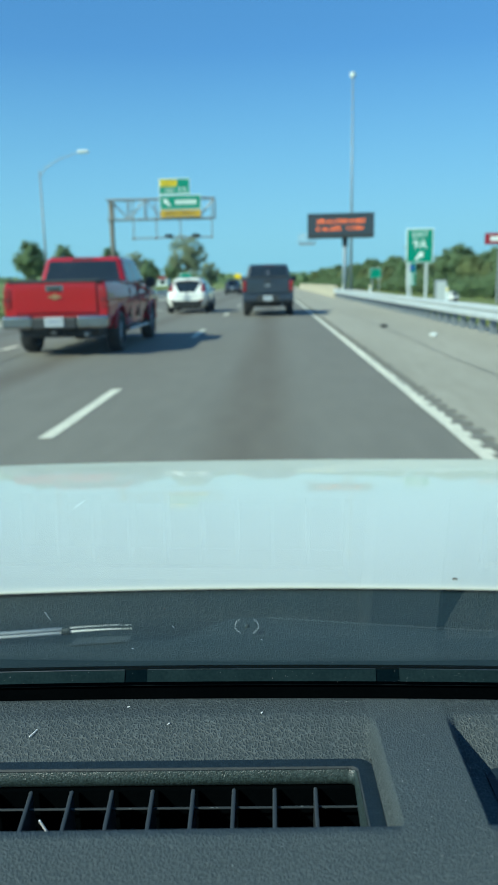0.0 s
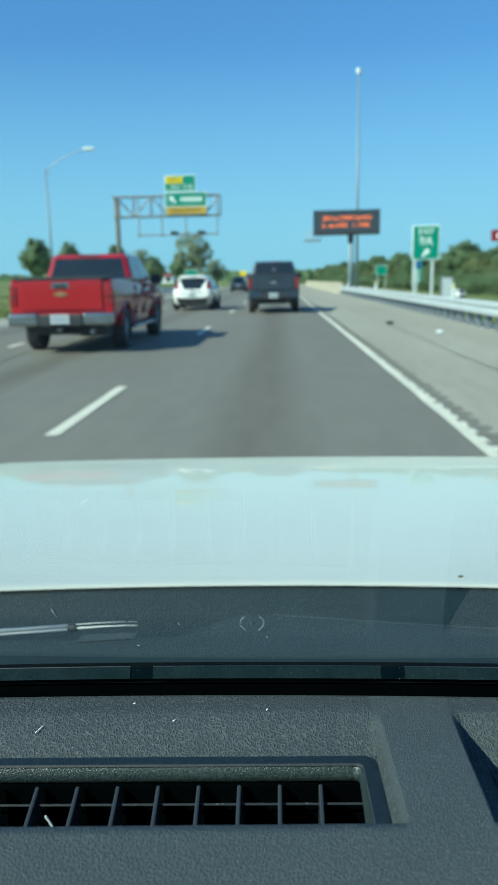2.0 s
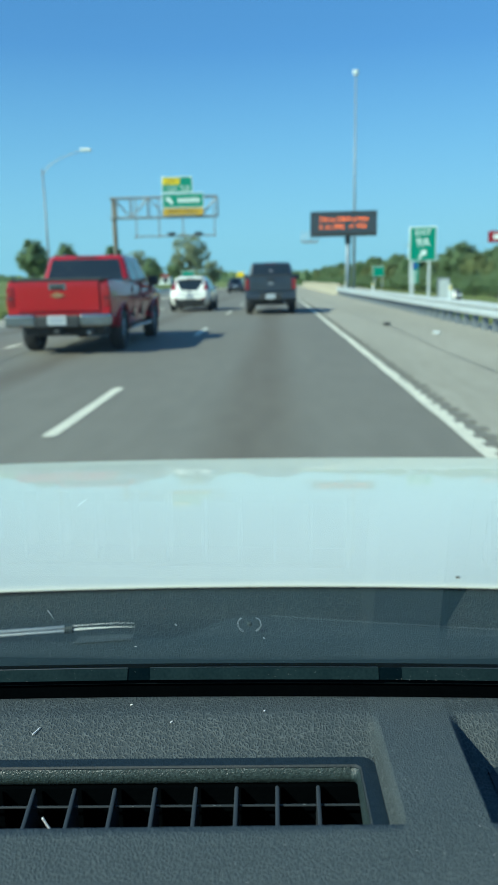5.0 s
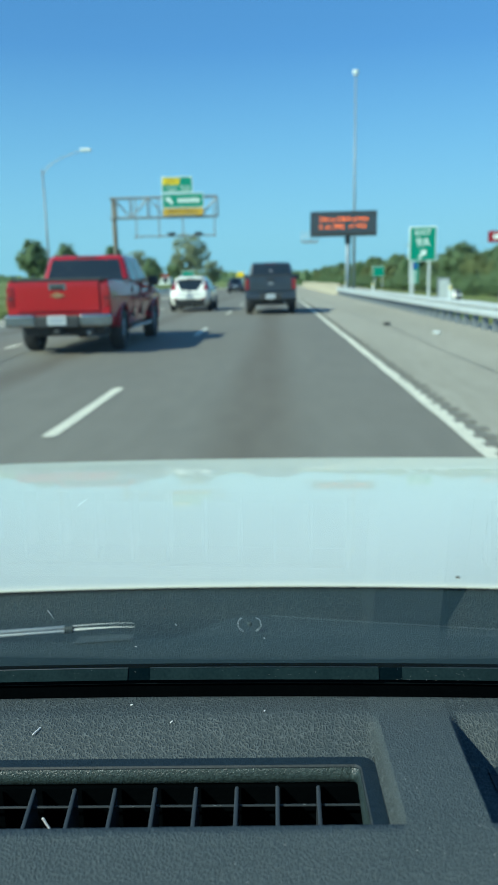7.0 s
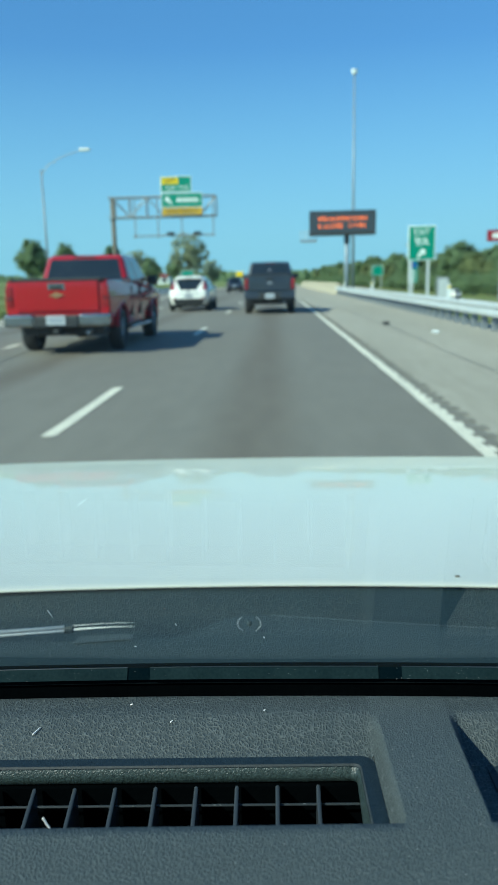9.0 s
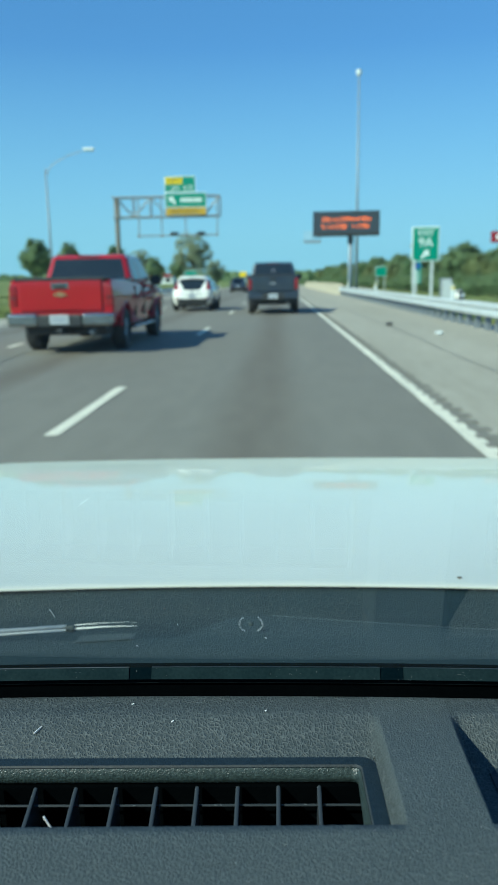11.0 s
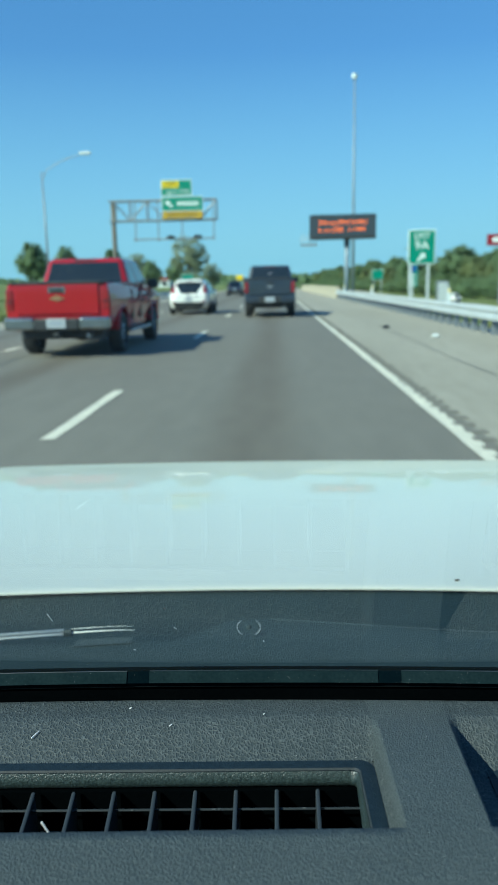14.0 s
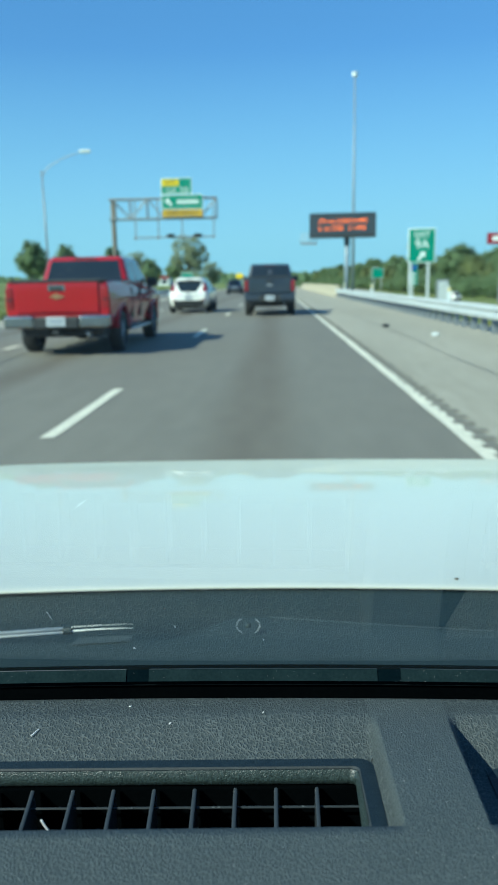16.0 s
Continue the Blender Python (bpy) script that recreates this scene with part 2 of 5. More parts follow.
ASPHALT = material("worn_asphalt", (0.174, 0.152, 0.123), 0.85, second=(0.203, 0.178, 0.144), scale=0.30, stretch=(1.5, 0.35, 1), bump=0.3, bump_scale=70)
lane_wear(ASPHALT)
CONCRETE = material("shoulder_concrete", (0.330, 0.287, 0.222), 0.9, second=(0.398, 0.347, 0.272), scale=0.45, stretch=(1.4, 0.25, 1), bump=0.4, bump_scale=60)
LINE = material("road_line_paint", (0.82, 0.73, 0.58), 0.7, second=(0.66, 0.60, 0.48), scale=1.6, bump=0.3, bump_scale=50)
TAR = material("tar_sealed_crack", (0.05, 0.048, 0.045), 0.6, second=(0.09, 0.085, 0.08), scale=6)
GRASS = material("grass", (0.115, 0.155, 0.032), 0.95, second=(0.21, 0.225, 0.065), scale=0.09, bump=0.9, bump_scale=9, stretch=(1, 0.7, 1))
BLADE = material("grass_blades", (0.105, 0.15, 0.03), 0.9, second=(0.22, 0.22, 0.07), scale=0.3, island=0.3)
STEEL = material("galvanised_steel", (0.58, 0.60, 0.60), 0.5, 0.05, second=(0.49, 0.51, 0.51), scale=3, bump=0.1, bump_scale=60)
DULL_STEEL = material("weathered_steel", (0.30, 0.315, 0.33), 0.55, 0.4, second=(0.22, 0.235, 0.25), scale=3)
WOOD_POST = material("weathered_post", (0.20, 0.175, 0.14), 0.9, second=(0.13, 0.115, 0.095), scale=6, bump=0.5, bump_scale=50)
BARRIER = material("barrier_concrete", (0.50, 0.43, 0.31), 0.9, second=(0.41, 0.35, 0.26), scale=0.8, bump=0.4, bump_scale=40)
SIGN_GREEN = material("sign_green", (0.0, 0.235, 0.15), 0.45, second=(0.004, 0.205, 0.13), scale=1.5)
SIGN_WHITE = material("sign_white", (0.80, 0.82, 0.80), 0.45, second=(0.74, 0.76, 0.74), scale=2)
SIGN_YELLOW = material("sign_yellow", (0.85, 0.60, 0.01), 0.45, second=(0.78, 0.54, 0.01), scale=2)
SIGN_ORANGE = material("sign_faded_yellow", (0.56, 0.34, 0.03), 0.5, second=(0.48, 0.29, 0.03), scale=2)
SIGN_BLUE = material("sign_blue", (0.02, 0.10, 0.35), 0.45, second=(0.02, 0.085, 0.3), scale=2)
SIGN_INK = material("sign_black", (0.06, 0.045, 0.02), 0.6)
BOARD = material("board_dark_face", (0.036, 0.047, 0.062), 0.45, second=(0.045, 0.057, 0.072), scale=3)
LED = material("amber_lamp_dots", (1.0, 0.16, 0.03), 0.5, emit=1.1)
BARK = material("bark", (0.10, 0.08, 0.06), 0.95, second=(0.16, 0.135, 0.11), scale=3, bump=0.8, bump_scale=14)
LEAVES = [leafy(material("leaves_" + k, a, 0.75, second=b, scale=0.5, island=0.28), b)
          for k, a, b in (("deep", (0.112, 0.185, 0.085), (0.190, 0.275, 0.125)), ("mid", (0.165, 0.236, 0.118), (0.255, 0.328, 0.162)),
                          ("pale", (0.275, 0.310, 0.195), (0.365, 0.390, 0.250)), ("olive", (0.195, 0.230, 0.100), (0.285, 0.315, 0.140)))]


# ---- building helpers ----
def part(name, bm, mat, parent=None, label="", smooth=False):
    """Links a bmesh as one mesh object under a thing or a part."""
    me = bpy.data.meshes.new(name)
    bm.normal_update()
    bm.to_mesh(me)
    bm.free()
    for q in mat if isinstance(mat, (list, tuple)) else [mat]:
        me.materials.append(q)
    if smooth:
        for p in me.polygons:
            p.use_smooth = True
    ob = new(name, me)
    ob.parent = parent
    return tagged(ob, label)


def thing(name, m, label, category, group="", kind=""):
    ob = new(name)
    ob.empty_display_size = 0.1
    ob.matrix_world = m
    return tagged(ob, label, category, group, kind)


def box(bm, x0, x1, y0, y1, z0, z1, bevel=0.0, seg=1):
    vs = [bm.verts.new((x, y, z)) for x in (x0, x1) for y in (y0, y1) for z in (z0, z1)]
    fs = [bm.faces.new([vs[i] for i in f]) for f in ((0, 1, 3, 2), (4, 6, 7, 5), (0, 4, 5, 1), (2, 3, 7, 6), (0, 2, 6, 4), (1, 5, 7, 3))]
    if bevel:
        es = list({e for f in fs for e in f.edges})
        bmesh.ops.bevel(bm, geom=es, offset=bevel, segments=seg, affect="EDGES", profile=0.5, clamp_overlap=True)
    return bm


def abox(*a, **k):
    return box(bmesh.new(), *a, **k)


def tube(bm, a, b, r0, r1=None, n=10):
    a, b = Vector(a), Vector(b)
    r1 = r0 if r1 is None else r1
    q = (b - a).to_track_quat("Z", "Y")
    rings = []
    for p, r in ((a, r0), (b, r1)):
        rings.append([bm.verts.new(p + q @ Vector((r * math.cos(i * math.tau / n), r * math.sin(i * math.tau / n), 0))) for i in range(n)])
    for i in range(n):
        bm.faces.new((rings[0][i], rings[0][(i + 1) % n], rings[1][(i + 1) % n], rings[1][i]))
    bm.faces.new(rings[0][::-1]), bm.faces.new(rings[1])
    return bm


def atube(*a, **k):
    return tube(bmesh.new(), *a, **k)


def prism(points, x0, x1, bevel=0.0, seg=2):
    """A side outline of (y, z) drawn out from x0 to x1, with its rim rounded."""
    bm = bmesh.new()
    a, b = ([bm.verts.new((x, y, z)) for y, z in points] for x in (x0, x1))
    fa, fb = bm.faces.new(a), bm.faces.new(b[::-1])
    for i in range(len(points)):
        j = (i + 1) % len(points)
        bm.faces.new((a[j], a[i], b[i], b[j]))
    bmesh.ops.recalc_face_normals(bm, faces=bm.faces)
    if bevel:
        bmesh.ops.bevel(bm, geom=list({*fa.edges, *fb.edges}), offset=bevel, segments=seg, affect="EDGES", profile=0.6, clamp_overlap=True)
    return bm


def slab(corners, thick):
    """A four-cornered plate that stands thick proud of its corners' plane."""
    bm = bmesh.new()
    c = [Vector(p) for p in corners]
    nrm = (c[1] - c[0]).cross(c[2] - c[0]).normalized() * thick
    a, b = [bm.verts.new(p) for p in c], [bm.verts.new(p + nrm) for p in c]
    bm.faces.new(a[::-1]), bm.faces.new(b)
    for i in range(4):
        j = (i + 1) % 4
        bm.faces.new((a[i], a[j], b[j], b[i]))
    return bm


def grid(xs, ys, f, keep=lambda x, y: True, slot=lambda x, y: 0):
    """A sheet over xs and ys with the height f(x, y)."""
    bm = bmesh.new()
    v = [[bm.verts.new((x, y, f(x, y))) for y in ys] for x in xs]
    for i in range(len(xs) - 1):
        for j in range(len(ys) - 1):
            cx, cy = (xs[i] + xs[i + 1]) / 2, (ys[j] + ys[j + 1]) / 2
            if keep(cx, cy):
                q = bm.faces.new((v[i][j], v[i + 1][j], v[i + 1][j + 1], v[i][j + 1]))
                q.material_index = slot(cx, cy)
    for q in [q for q in bm.verts if not q.link_faces]:
        bm.verts.remove(q)
    return bm


def steps(a, b, n):
    return [a + (b - a) * i / n for i in range(n + 1)]


def smooth_step(a, b, x):
    u = min(1.0, max(0.0, (x - a) / (b - a)))
    return u * u * (3 - 2 * u)


def letters(name, text, size, mat, parent, m, label=""):
    """Raised characters in the built-in font, centred at m, facing -y of m."""
    cu = bpy.data.curves.new(name, "FONT")
    cu.body, cu.size, cu.extrude, cu.align_x, cu.align_y = text, size, 0.01, "CENTER", "CENTER"
    tmp = new("text", cu)
    bpy.context.view_layer.update()
    me = bpy.data.meshes.new_from_object(tmp.evaluated_get(bpy.context.evaluated_depsgraph_get()))
    bpy.data.objects.remove(tmp)
    me.materials.clear()
    me.materials.append(mat)
    ob = new(name, me)
    ob.parent = parent
    ob.matrix_basis = m @ pose(0, 0, 0, 90, 0, 0)
    return tagged(ob, label)


# ---- ground and road ----
def ground_height(x, y):
    z = -0.06
    if x < -10.9:
        z += 1.75 * smooth_step(10.9, 34, -x) * smooth_step(-40, 25, y) * (1 - 0.55 * smooth_step(90, 240, y))
    if x > 6.2:
        z -= 2.6 * smooth_step(6.2, 17, x) * (1 - 0.4 * smooth_step(150, 420, y))
    if abs(x) > 8:
        z += 0.10 * noise.noise((x * 0.13, y * 0.09, 0))
    return z


bm = grid([-1800, -700, -300, -150, -90, -60] + steps(-45, -9, 24) + steps(-8, 6, 7) + steps(6.5, 26, 20) + [32, 45, 70, 110, 180, 320, 700, 1800],
          [-600, -150, -40] + steps(-10, 160, 85) + steps(170, 420, 25) + [500, 700, 1100, 2400], ground_height)
tagged(part("ground", bm, GRASS, smooth=True), "mown green and yellowish roadside grass", "grass", kind="structure")
ROAD_L, ROAD_R, SHOULDER_R, SHOULDER_L = -9.2, 1.78, 5.9, -10.9
road = tagged(part("road", abox(ROAD_L, ROAD_R, -30, 520, -0.20, 0.0), ASPHALT), "worn grey-brown asphalt motorway carriageway", "road", kind="structure")
for name, a, b in (("shoulder_right", ROAD_R, SHOULDER_R), ("shoulder_left", SHOULDER_L, ROAD_L)):
    tagged(part(name, abox(a, b, -30, 520, -0.20, -0.004), CONCRETE), "pale tan concrete shoulder beside the carriageway", "shoulder", kind="structure")


def stripe(x, y, w, length, jag=0.0):
    """A painted line whose edges wander a little."""
    bm = bmesh.new()
    n = max(2, int(length / 0.5))
    rows = []
    for i in range(n + 1):
        yy = y + length * i / n
        d = [random.uniform(-jag, jag) for _ in range(2)]
        rows.append([bm.verts.new((x - w / 2 + d[0], yy, 0.006)), bm.verts.new((x + w / 2 + d[1], yy, 0.006))])
    for p, q in zip(rows, rows[1:]):
        bm.faces.new((p[0], p[1], q[1], q[0]))
    return bm


tagged(part("edge_line", stripe(1.60, -20, 0.15, 440, 0.006), LINE), "solid white edge line painted beside the shoulder", "road line", kind="structure")
tagged(part("edge_line", stripe(-9.0, -20, 0.12, 440, 0.006), LINE), "solid white edge line painted beside the median", "road line", kind="structure")
for i in range(18):
    tagged(part("lane_dash", stripe(-2.0, 6.3 + 12.2 * i, 0.13, 3.05, 0.006), LINE), "white lane dash painted on the asphalt", "road line", "lane dashes", "structure")
for i in range(40):
    tagged(part("lane_dot", stripe(-5.75, 12 + 3.66 * i, 0.14, 1.0, 0.008), LINE), "short white dotted lane mark on the asphalt", "road line", "dotted lane marks", "structure")


# ---- the car that carries the camera ----
own = thing("car", pose(0, 0, 0), "white car with a black dashboard under a clean windshield", "car")
DASH_FAR = 0.349
GLASS_BASE, RAKE = (0.358, 1.0945), radians(38)
RECESSES = ((-0.52, 0.0474, 0.0115), (0.0815, 0.50, 0.018))


def dash_top(y):
    if y > DASH_FAR:
        return 1.0891 - 0.05 * ((y - DASH_FAR) / 0.014) ** 2
    return 1.10 - 0.0109 * smooth_step(0.22, 0.36, y) - 0.10 * smooth_step(-0.02, -0.25, y)


def dash_height(x, y):
    z = dash_top(y)
    if y > 0.2423:
        t = max(0.0, min(1.0, (0.333 - y) / 0.031))
        fall = 0.75 * t + 0.25 * t * t * (3 - 2 * t)
        for a, b, deep in RECESSES:
            z -= fall * deep * smooth_step(a, a + 0.0056, x) * smooth_step(b, b - 0.0056, x)
    return z


def dash_skew(x, y):
    """The dash's moulding runs slightly aslant and fades out to the glass."""
    return 0.028 * (max(-0.3, min(0.3, x)) + 0.045) * smooth_step(0.345, 0.315, y) * smooth_step(0.10, 0.20, y)


def sag(x):
    """The foot of the glass and the far rim of the dash bow down to the sides."""
    return 0.0017 * (max(-0.3, min(0.3, x - 0.01)) / 0.15) ** 2


def dash_surface(x, y):
    return dash_height(x, y - dash_skew(x, y)) - sag(x) * smooth_step(0.315, 0.345, y)


VENTS = ((-0.40, 0.0429), (0.0965, 0.40))
VENT_FAR, VENT_NEAR = 0.3056, 0.2428


def in_vent(x, y):
    return VENT_NEAR < y < VENT_FAR and any(a < x < b for a, b in VENTS)


xs = sorted({*steps(-0.78, -0.17, 24), *steps(-0.17, 0.025, 60), *steps(0.025, 0.105, 60), *steps(0.105, 0.16, 12), *steps(0.16, 0.78, 24),
             *(v for w in VENTS for v in w), *(a for w in RECESSES for a in (w[0], w[0] + 0.0056, w[1], w[1] - 0.0056))})
ys = sorted({*steps(-0.25, 0.18, 14), *steps(0.18, 0.2422, 12), 0.2428, *steps(0.246, DASH_FAR, 40), VENT_FAR, *steps(0.3505, 0.363, 6)})
is_leather = lambda x, y: 2 if y < 0.205 else 1 if y > 0.2425 and (x < 0.0450 or x > 0.0825) else 0
dashboard = part("dashboard", grid(xs, ys, dash_height, lambda x, y: not in_vent(x, y), is_leather), [PANEL, LEATHER, PAD], own,
                 "black grained dashboard with a few dust specks", smooth=True)
for a, b in VENTS:
    zt = dash_height((a + b) / 2, VENT_FAR)
    # rim of smooth trim round the slot, open to the near side, with a rounded corner
    floor = lambda y: dash_height(0.0 if a < 0 else 0.2, max(y, 0.2429))
    wide_x, wide_y, rad = 0.0066, 0.0049, 0.006
    x0, x1, y1 = a + wide_x, b - wide_x, VENT_FAR - wide_y
    outer, inner = [(a, VENT_NEAR)], [(x0, VENT_NEAR)]
    for sx, ax, ix in ((1, a, x0), (-1, b, x1)):
        arc = steps(0, math.pi / 2, 6) if sx > 0 else steps(math.pi / 2, 0, 6)
        for t in arc:
            outer.append((ax + sx * rad * (1 - math.cos(t)), VENT_FAR - rad * (1 - math.sin(t))))
            inner.append((ix + sx * 0.0035 * (1 - math.cos(t)), y1 - 0.0035 * (1 - math.sin(t))))
    outer.append((b, VENT_NEAR)), inner.append((x1, VENT_NEAR))
    bm = bmesh.new()
    mid_x = (x0 + x1) / 2
    # narrow inner bevel that takes the painted highlight colour
    brim = [(x + (0.0007 if x < mid_x else -0.0007), y - (0.0007 if y > VENT_NEAR else 0)) for x, y in inner]
    loops = [[bm.verts.new((x, y, floor(y) + dz)) for x, y in path] for path, dz in ((outer, -0.004), (outer, 0.0010), (inner, 0.0012), (brim, 0.0004), (brim, -0.003))]
    for i, (p, q) in enumerate(zip(loops, loops[1:])):
        for k in range(len(p) - 1):
            bm.faces.new((p[k], p[k + 1], q[k + 1], q[k])).material_index = 2 if i == 2 else 0
    for corner, arc in (((a, VENT_FAR), outer[1:8]), ((b, VENT_FAR), outer[8:15])):
        fan = [bm.verts.new((x, y, floor(y) + 0.0001)) for x, y in [corner] + arc]
        for k in range(1, len(fan) - 1):
            bm.faces.new((fan[0], fan[k], fan[k + 1])).material_index = 1
    bmesh.ops.recalc_face_normals(bm, faces=bm.faces)
    part("vent_rim", bm, [SMOOTH, LEATHER, EDGE], dashboard, "smooth black vent rim")
    # throat: walls that follow the rim, bulge and tuck under
    bm = bmesh.new()
    cx = (x0 + x1) / 2
    rows = []
    for inset, dz in ((0.0008, 0.0001), (0.0018, -0.0020), (0.0022, -0.0042), (0.0014, -0.0068), (-0.0010, -0.0090), (-0.0050, -0.0106)):
        rows.append([bm.verts.new((x + (inset if x < cx else -inset), y - (inset if y > VENT_NEAR else 0), floor(y) + dz - (0.012 if y <= VENT_NEAR else 0) * (dz < 0))) for x, y in inner])
    for p, q in zip(rows, rows[1:]):
        for k in range(len(p) - 1):
            bm.faces.new((p[k], p[k + 1], q[k + 1], q[k]))
    bmesh.ops.recalc_face_normals(bm, faces=bm.faces)
    part("vent_throat", bm, SPARKLE, dashboard, "coarse black plastic inside the vent", smooth=True)
    # duct walls, coloured near-black in place of shade
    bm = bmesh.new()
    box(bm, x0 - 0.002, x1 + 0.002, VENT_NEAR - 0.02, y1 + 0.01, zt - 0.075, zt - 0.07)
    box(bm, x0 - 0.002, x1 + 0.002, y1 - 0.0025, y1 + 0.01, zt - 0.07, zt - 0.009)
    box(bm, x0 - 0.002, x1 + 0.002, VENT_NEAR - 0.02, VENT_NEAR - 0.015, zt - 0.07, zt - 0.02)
    part("vent_duct", bm, DUCT, dashboard, "air duct, its shade painted near-black")
    part("vent_rod", atube((x0, 0.290, 1.0702), (x1, 0.290, 1.0702), 0.00055, n=6), SLAT, dashboard)
    x = 0.0166 if a < 0 else a + 0.012
    step = -0.01849 if a < 0 else 0.01849
    while a + 0.01 < x < b - 0.006:
        bm = prism([(0.2968, 1.0752), (0.2425, 1.0585), (0.2425, 1.041), (0.2968, 1.054)], x - 0.00095, x + 0.00095, 0.0006, 2)
        part("vent_slat", bm, SLAT, dashboard)
        x += step
for o in (dashboard, *dashboard.children):
    for v in o.data.vertices:
        x, y, z = v.co
        v.co.y, v.co.z = y + dash_skew(x, y), z - sag(x) * smooth_step(0.315, 0.345, y)
        v.co.x -= 0.032 * max(0.0, 0.328 - y) * smooth_step(0.055, 0.08, x) * smooth_step(0.20, 0.24, y)
# specks of dust and lint on the dash
for x, y, l, turn in ((-0.1189, 0.3203, 0.0052, 62), (-0.0537, 0.3266, 0.0014, 40), (-0.0760, 0.3405, 0.0012, 0), (-0.008, 0.334, 0.0010, 40), (0.095, 0.2315, 0.0011, 10)):
    z = dash_surface(x, y)
    d = Vector((math.cos(radians(turn)), math.sin(radians(turn)), 0)) * l / 2
    part("lint", atube(Vector((x, y, z + 0.0004)) - d, Vector((x, y, z + 0.0006 + l * 0.12)) + d, 0.00034, 0.00020, n=6), SIGN_WHITE, dashboard, "pale lint")
part("lint", atube((-0.0931, 0.249, 1.0972), (-0.0902, 0.249, 1.0915), 0.00042, 0.00036, n=6), SIGN_WHITE, dashboard, "pale scrap in the vent")
for x, l in ((-0.067, 0.0010), (-0.0306, 0.0014), (-0.0280, 0.0009), (0.0096, 0.0012)):
    y = 0.290 + dash_skew(x, 0.290)
    part("lint", atube((x, y, 1.0706), (x + l, y, 1.0707), 0.00026, 0.00018, n=5), BEAD, dashboard, "pale lint")


rnd = random.Random(21)
bm = bmesh.new()
for i in range(240):
    x, y = rnd.uniform(-0.17, 0.15) if i % 2 else rnd.uniform(0.03, 0.15), rnd.uniform(0.19, 0.346)
    if in_vent(x, y):
        continue
    r, z = rnd.uniform(0.00006, 0.00018), dash_surface(x, y)
    bmesh.ops.create_icosphere(bm, subdivisions=1, radius=r, matrix=Matrix.Translation((x, y, z + r * 0.7)))
tagged(part("dust", bm, SPECK, dashboard, "scattered pale dust specks"), kind="stuff")


rnd = random.Random(33)
bm = bmesh.new()
for i in range(80):
    x, u = rnd.gauss(0.085, 0.035) if i % 2 else rnd.uniform(-0.17, 0.16), rnd.random() ** (3 if i % 2 else 1)
    r = rnd.uniform(0.00005, 0.00017)
    bmesh.ops.create_icosphere(bm, subdivisions=1, radius=r, matrix=Matrix.Translation((x, 0.3524 + 0.003 * u, 1.0972 + 0.005 * u - sag(x))))
tagged(part("dust", bm, SPECK, own, "pale dust caught along the rubber seal"), kind="stuff")


# windshield: a gently bowed sheet, its inner face towards the cabin
def glass_point(u, v):
    return Vector((u * 0.80, GLASS_BASE[0] - v * 0.90 * math.cos(RAKE), GLASS_BASE[1] + v * 0.90 * math.sin(RAKE)))


bm = bmesh.new()
rows = [[bm.verts.new(glass_point(u, v)) for u in steps(-1, 1, 12)] for v in steps(0.0387, 1, 8)]
for p, q in zip(rows, rows[1:]):
    for i in range(12):
        bm.faces.new((p[i], q[i], q[i + 1], p[i + 1]))
bm.normal_update()
if sum(f.normal.z for f in bm.faces) > 0:
    bmesh.ops.reverse_faces(bm, faces=bm.faces)
windshield = part("windshield", bm, GLASS, own, "clear greenish windshield glass", smooth=True)
windshield.visible_shadow = False


def strip(a, b, low, high, thick):
    """A strip between two lines across the car that bows down to the sides, thick proud of its face."""
    bm = bmesh.new()
    n = max(2, int((b - a) / 0.025))
    (y0, z0), (y1, z1) = low, high
    out = Vector((0, z0 - z1, y1 - y0)).normalized() * thick
    rows = []
    for x in steps(a, b, n):
        p, q = Vector((x, y0, z0 - sag(x))), Vector((x, y1, z1 - sag(x)))
        rows.append([bm.verts.new(c) for c in (p, q, q + out, p + out)])
    for r, t in zip(rows, rows[1:]):
        for k in range(4):
            bm.faces.new((r[k], t[k], t[(k + 1) % 4], r[(k + 1) % 4]))
    bm.faces.new(rows[0]), bm.faces.new(rows[-1][::-1])
    bmesh.ops.recalc_face_normals(bm, faces=bm.faces)
    return bm


def bead(a, b, y, z, r):
    bm = bmesh.new()
    xs = steps(a, b, max(2, int((b - a) / 0.025)))
    for p, q in zip(xs, xs[1:]):
        tube(bm, (p, y, z - sag(p)), (q, y, z - sag(q)), r, n=6)
    return bm


# rubber seal along the foot of the glass, in three lengths
for a, b in ((-0.8, -0.0803), (-0.0683, 0.0510), (0.0632, 0.8)):
    seal = part("glass_seal", strip(a, b, (0.3535, 1.0966), (0.3565, 1.1018), 0.0012), SEAL, own, "dark rubber seal")
    part("seal_lip", bead(a, b, 0.3560, 1.1022, 0.00032), SLAT, seal, "thin shiny lip")
for a, b in ((-0.0803, -0.0683), (0.0510, 0.0632)):
    part("glass_seal", strip(a, b, (0.3535, 1.0966), (0.3565, 1.1018), 0.0006), JOINT, own, "dark rubber seal joint")
part("glass_seal", strip(-0.8, 0.8, (0.3565, 1.0930), (0.3590, 1.1030), 0.001), FRIT, own, "black glass edge")
# the slot between dashboard and glass, its shade painted near-black
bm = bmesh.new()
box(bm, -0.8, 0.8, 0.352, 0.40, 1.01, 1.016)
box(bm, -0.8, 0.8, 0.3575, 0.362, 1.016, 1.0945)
part("gap_floor", bm, DUCT, own, "gap at the foot of the glass, its shade painted near-black")


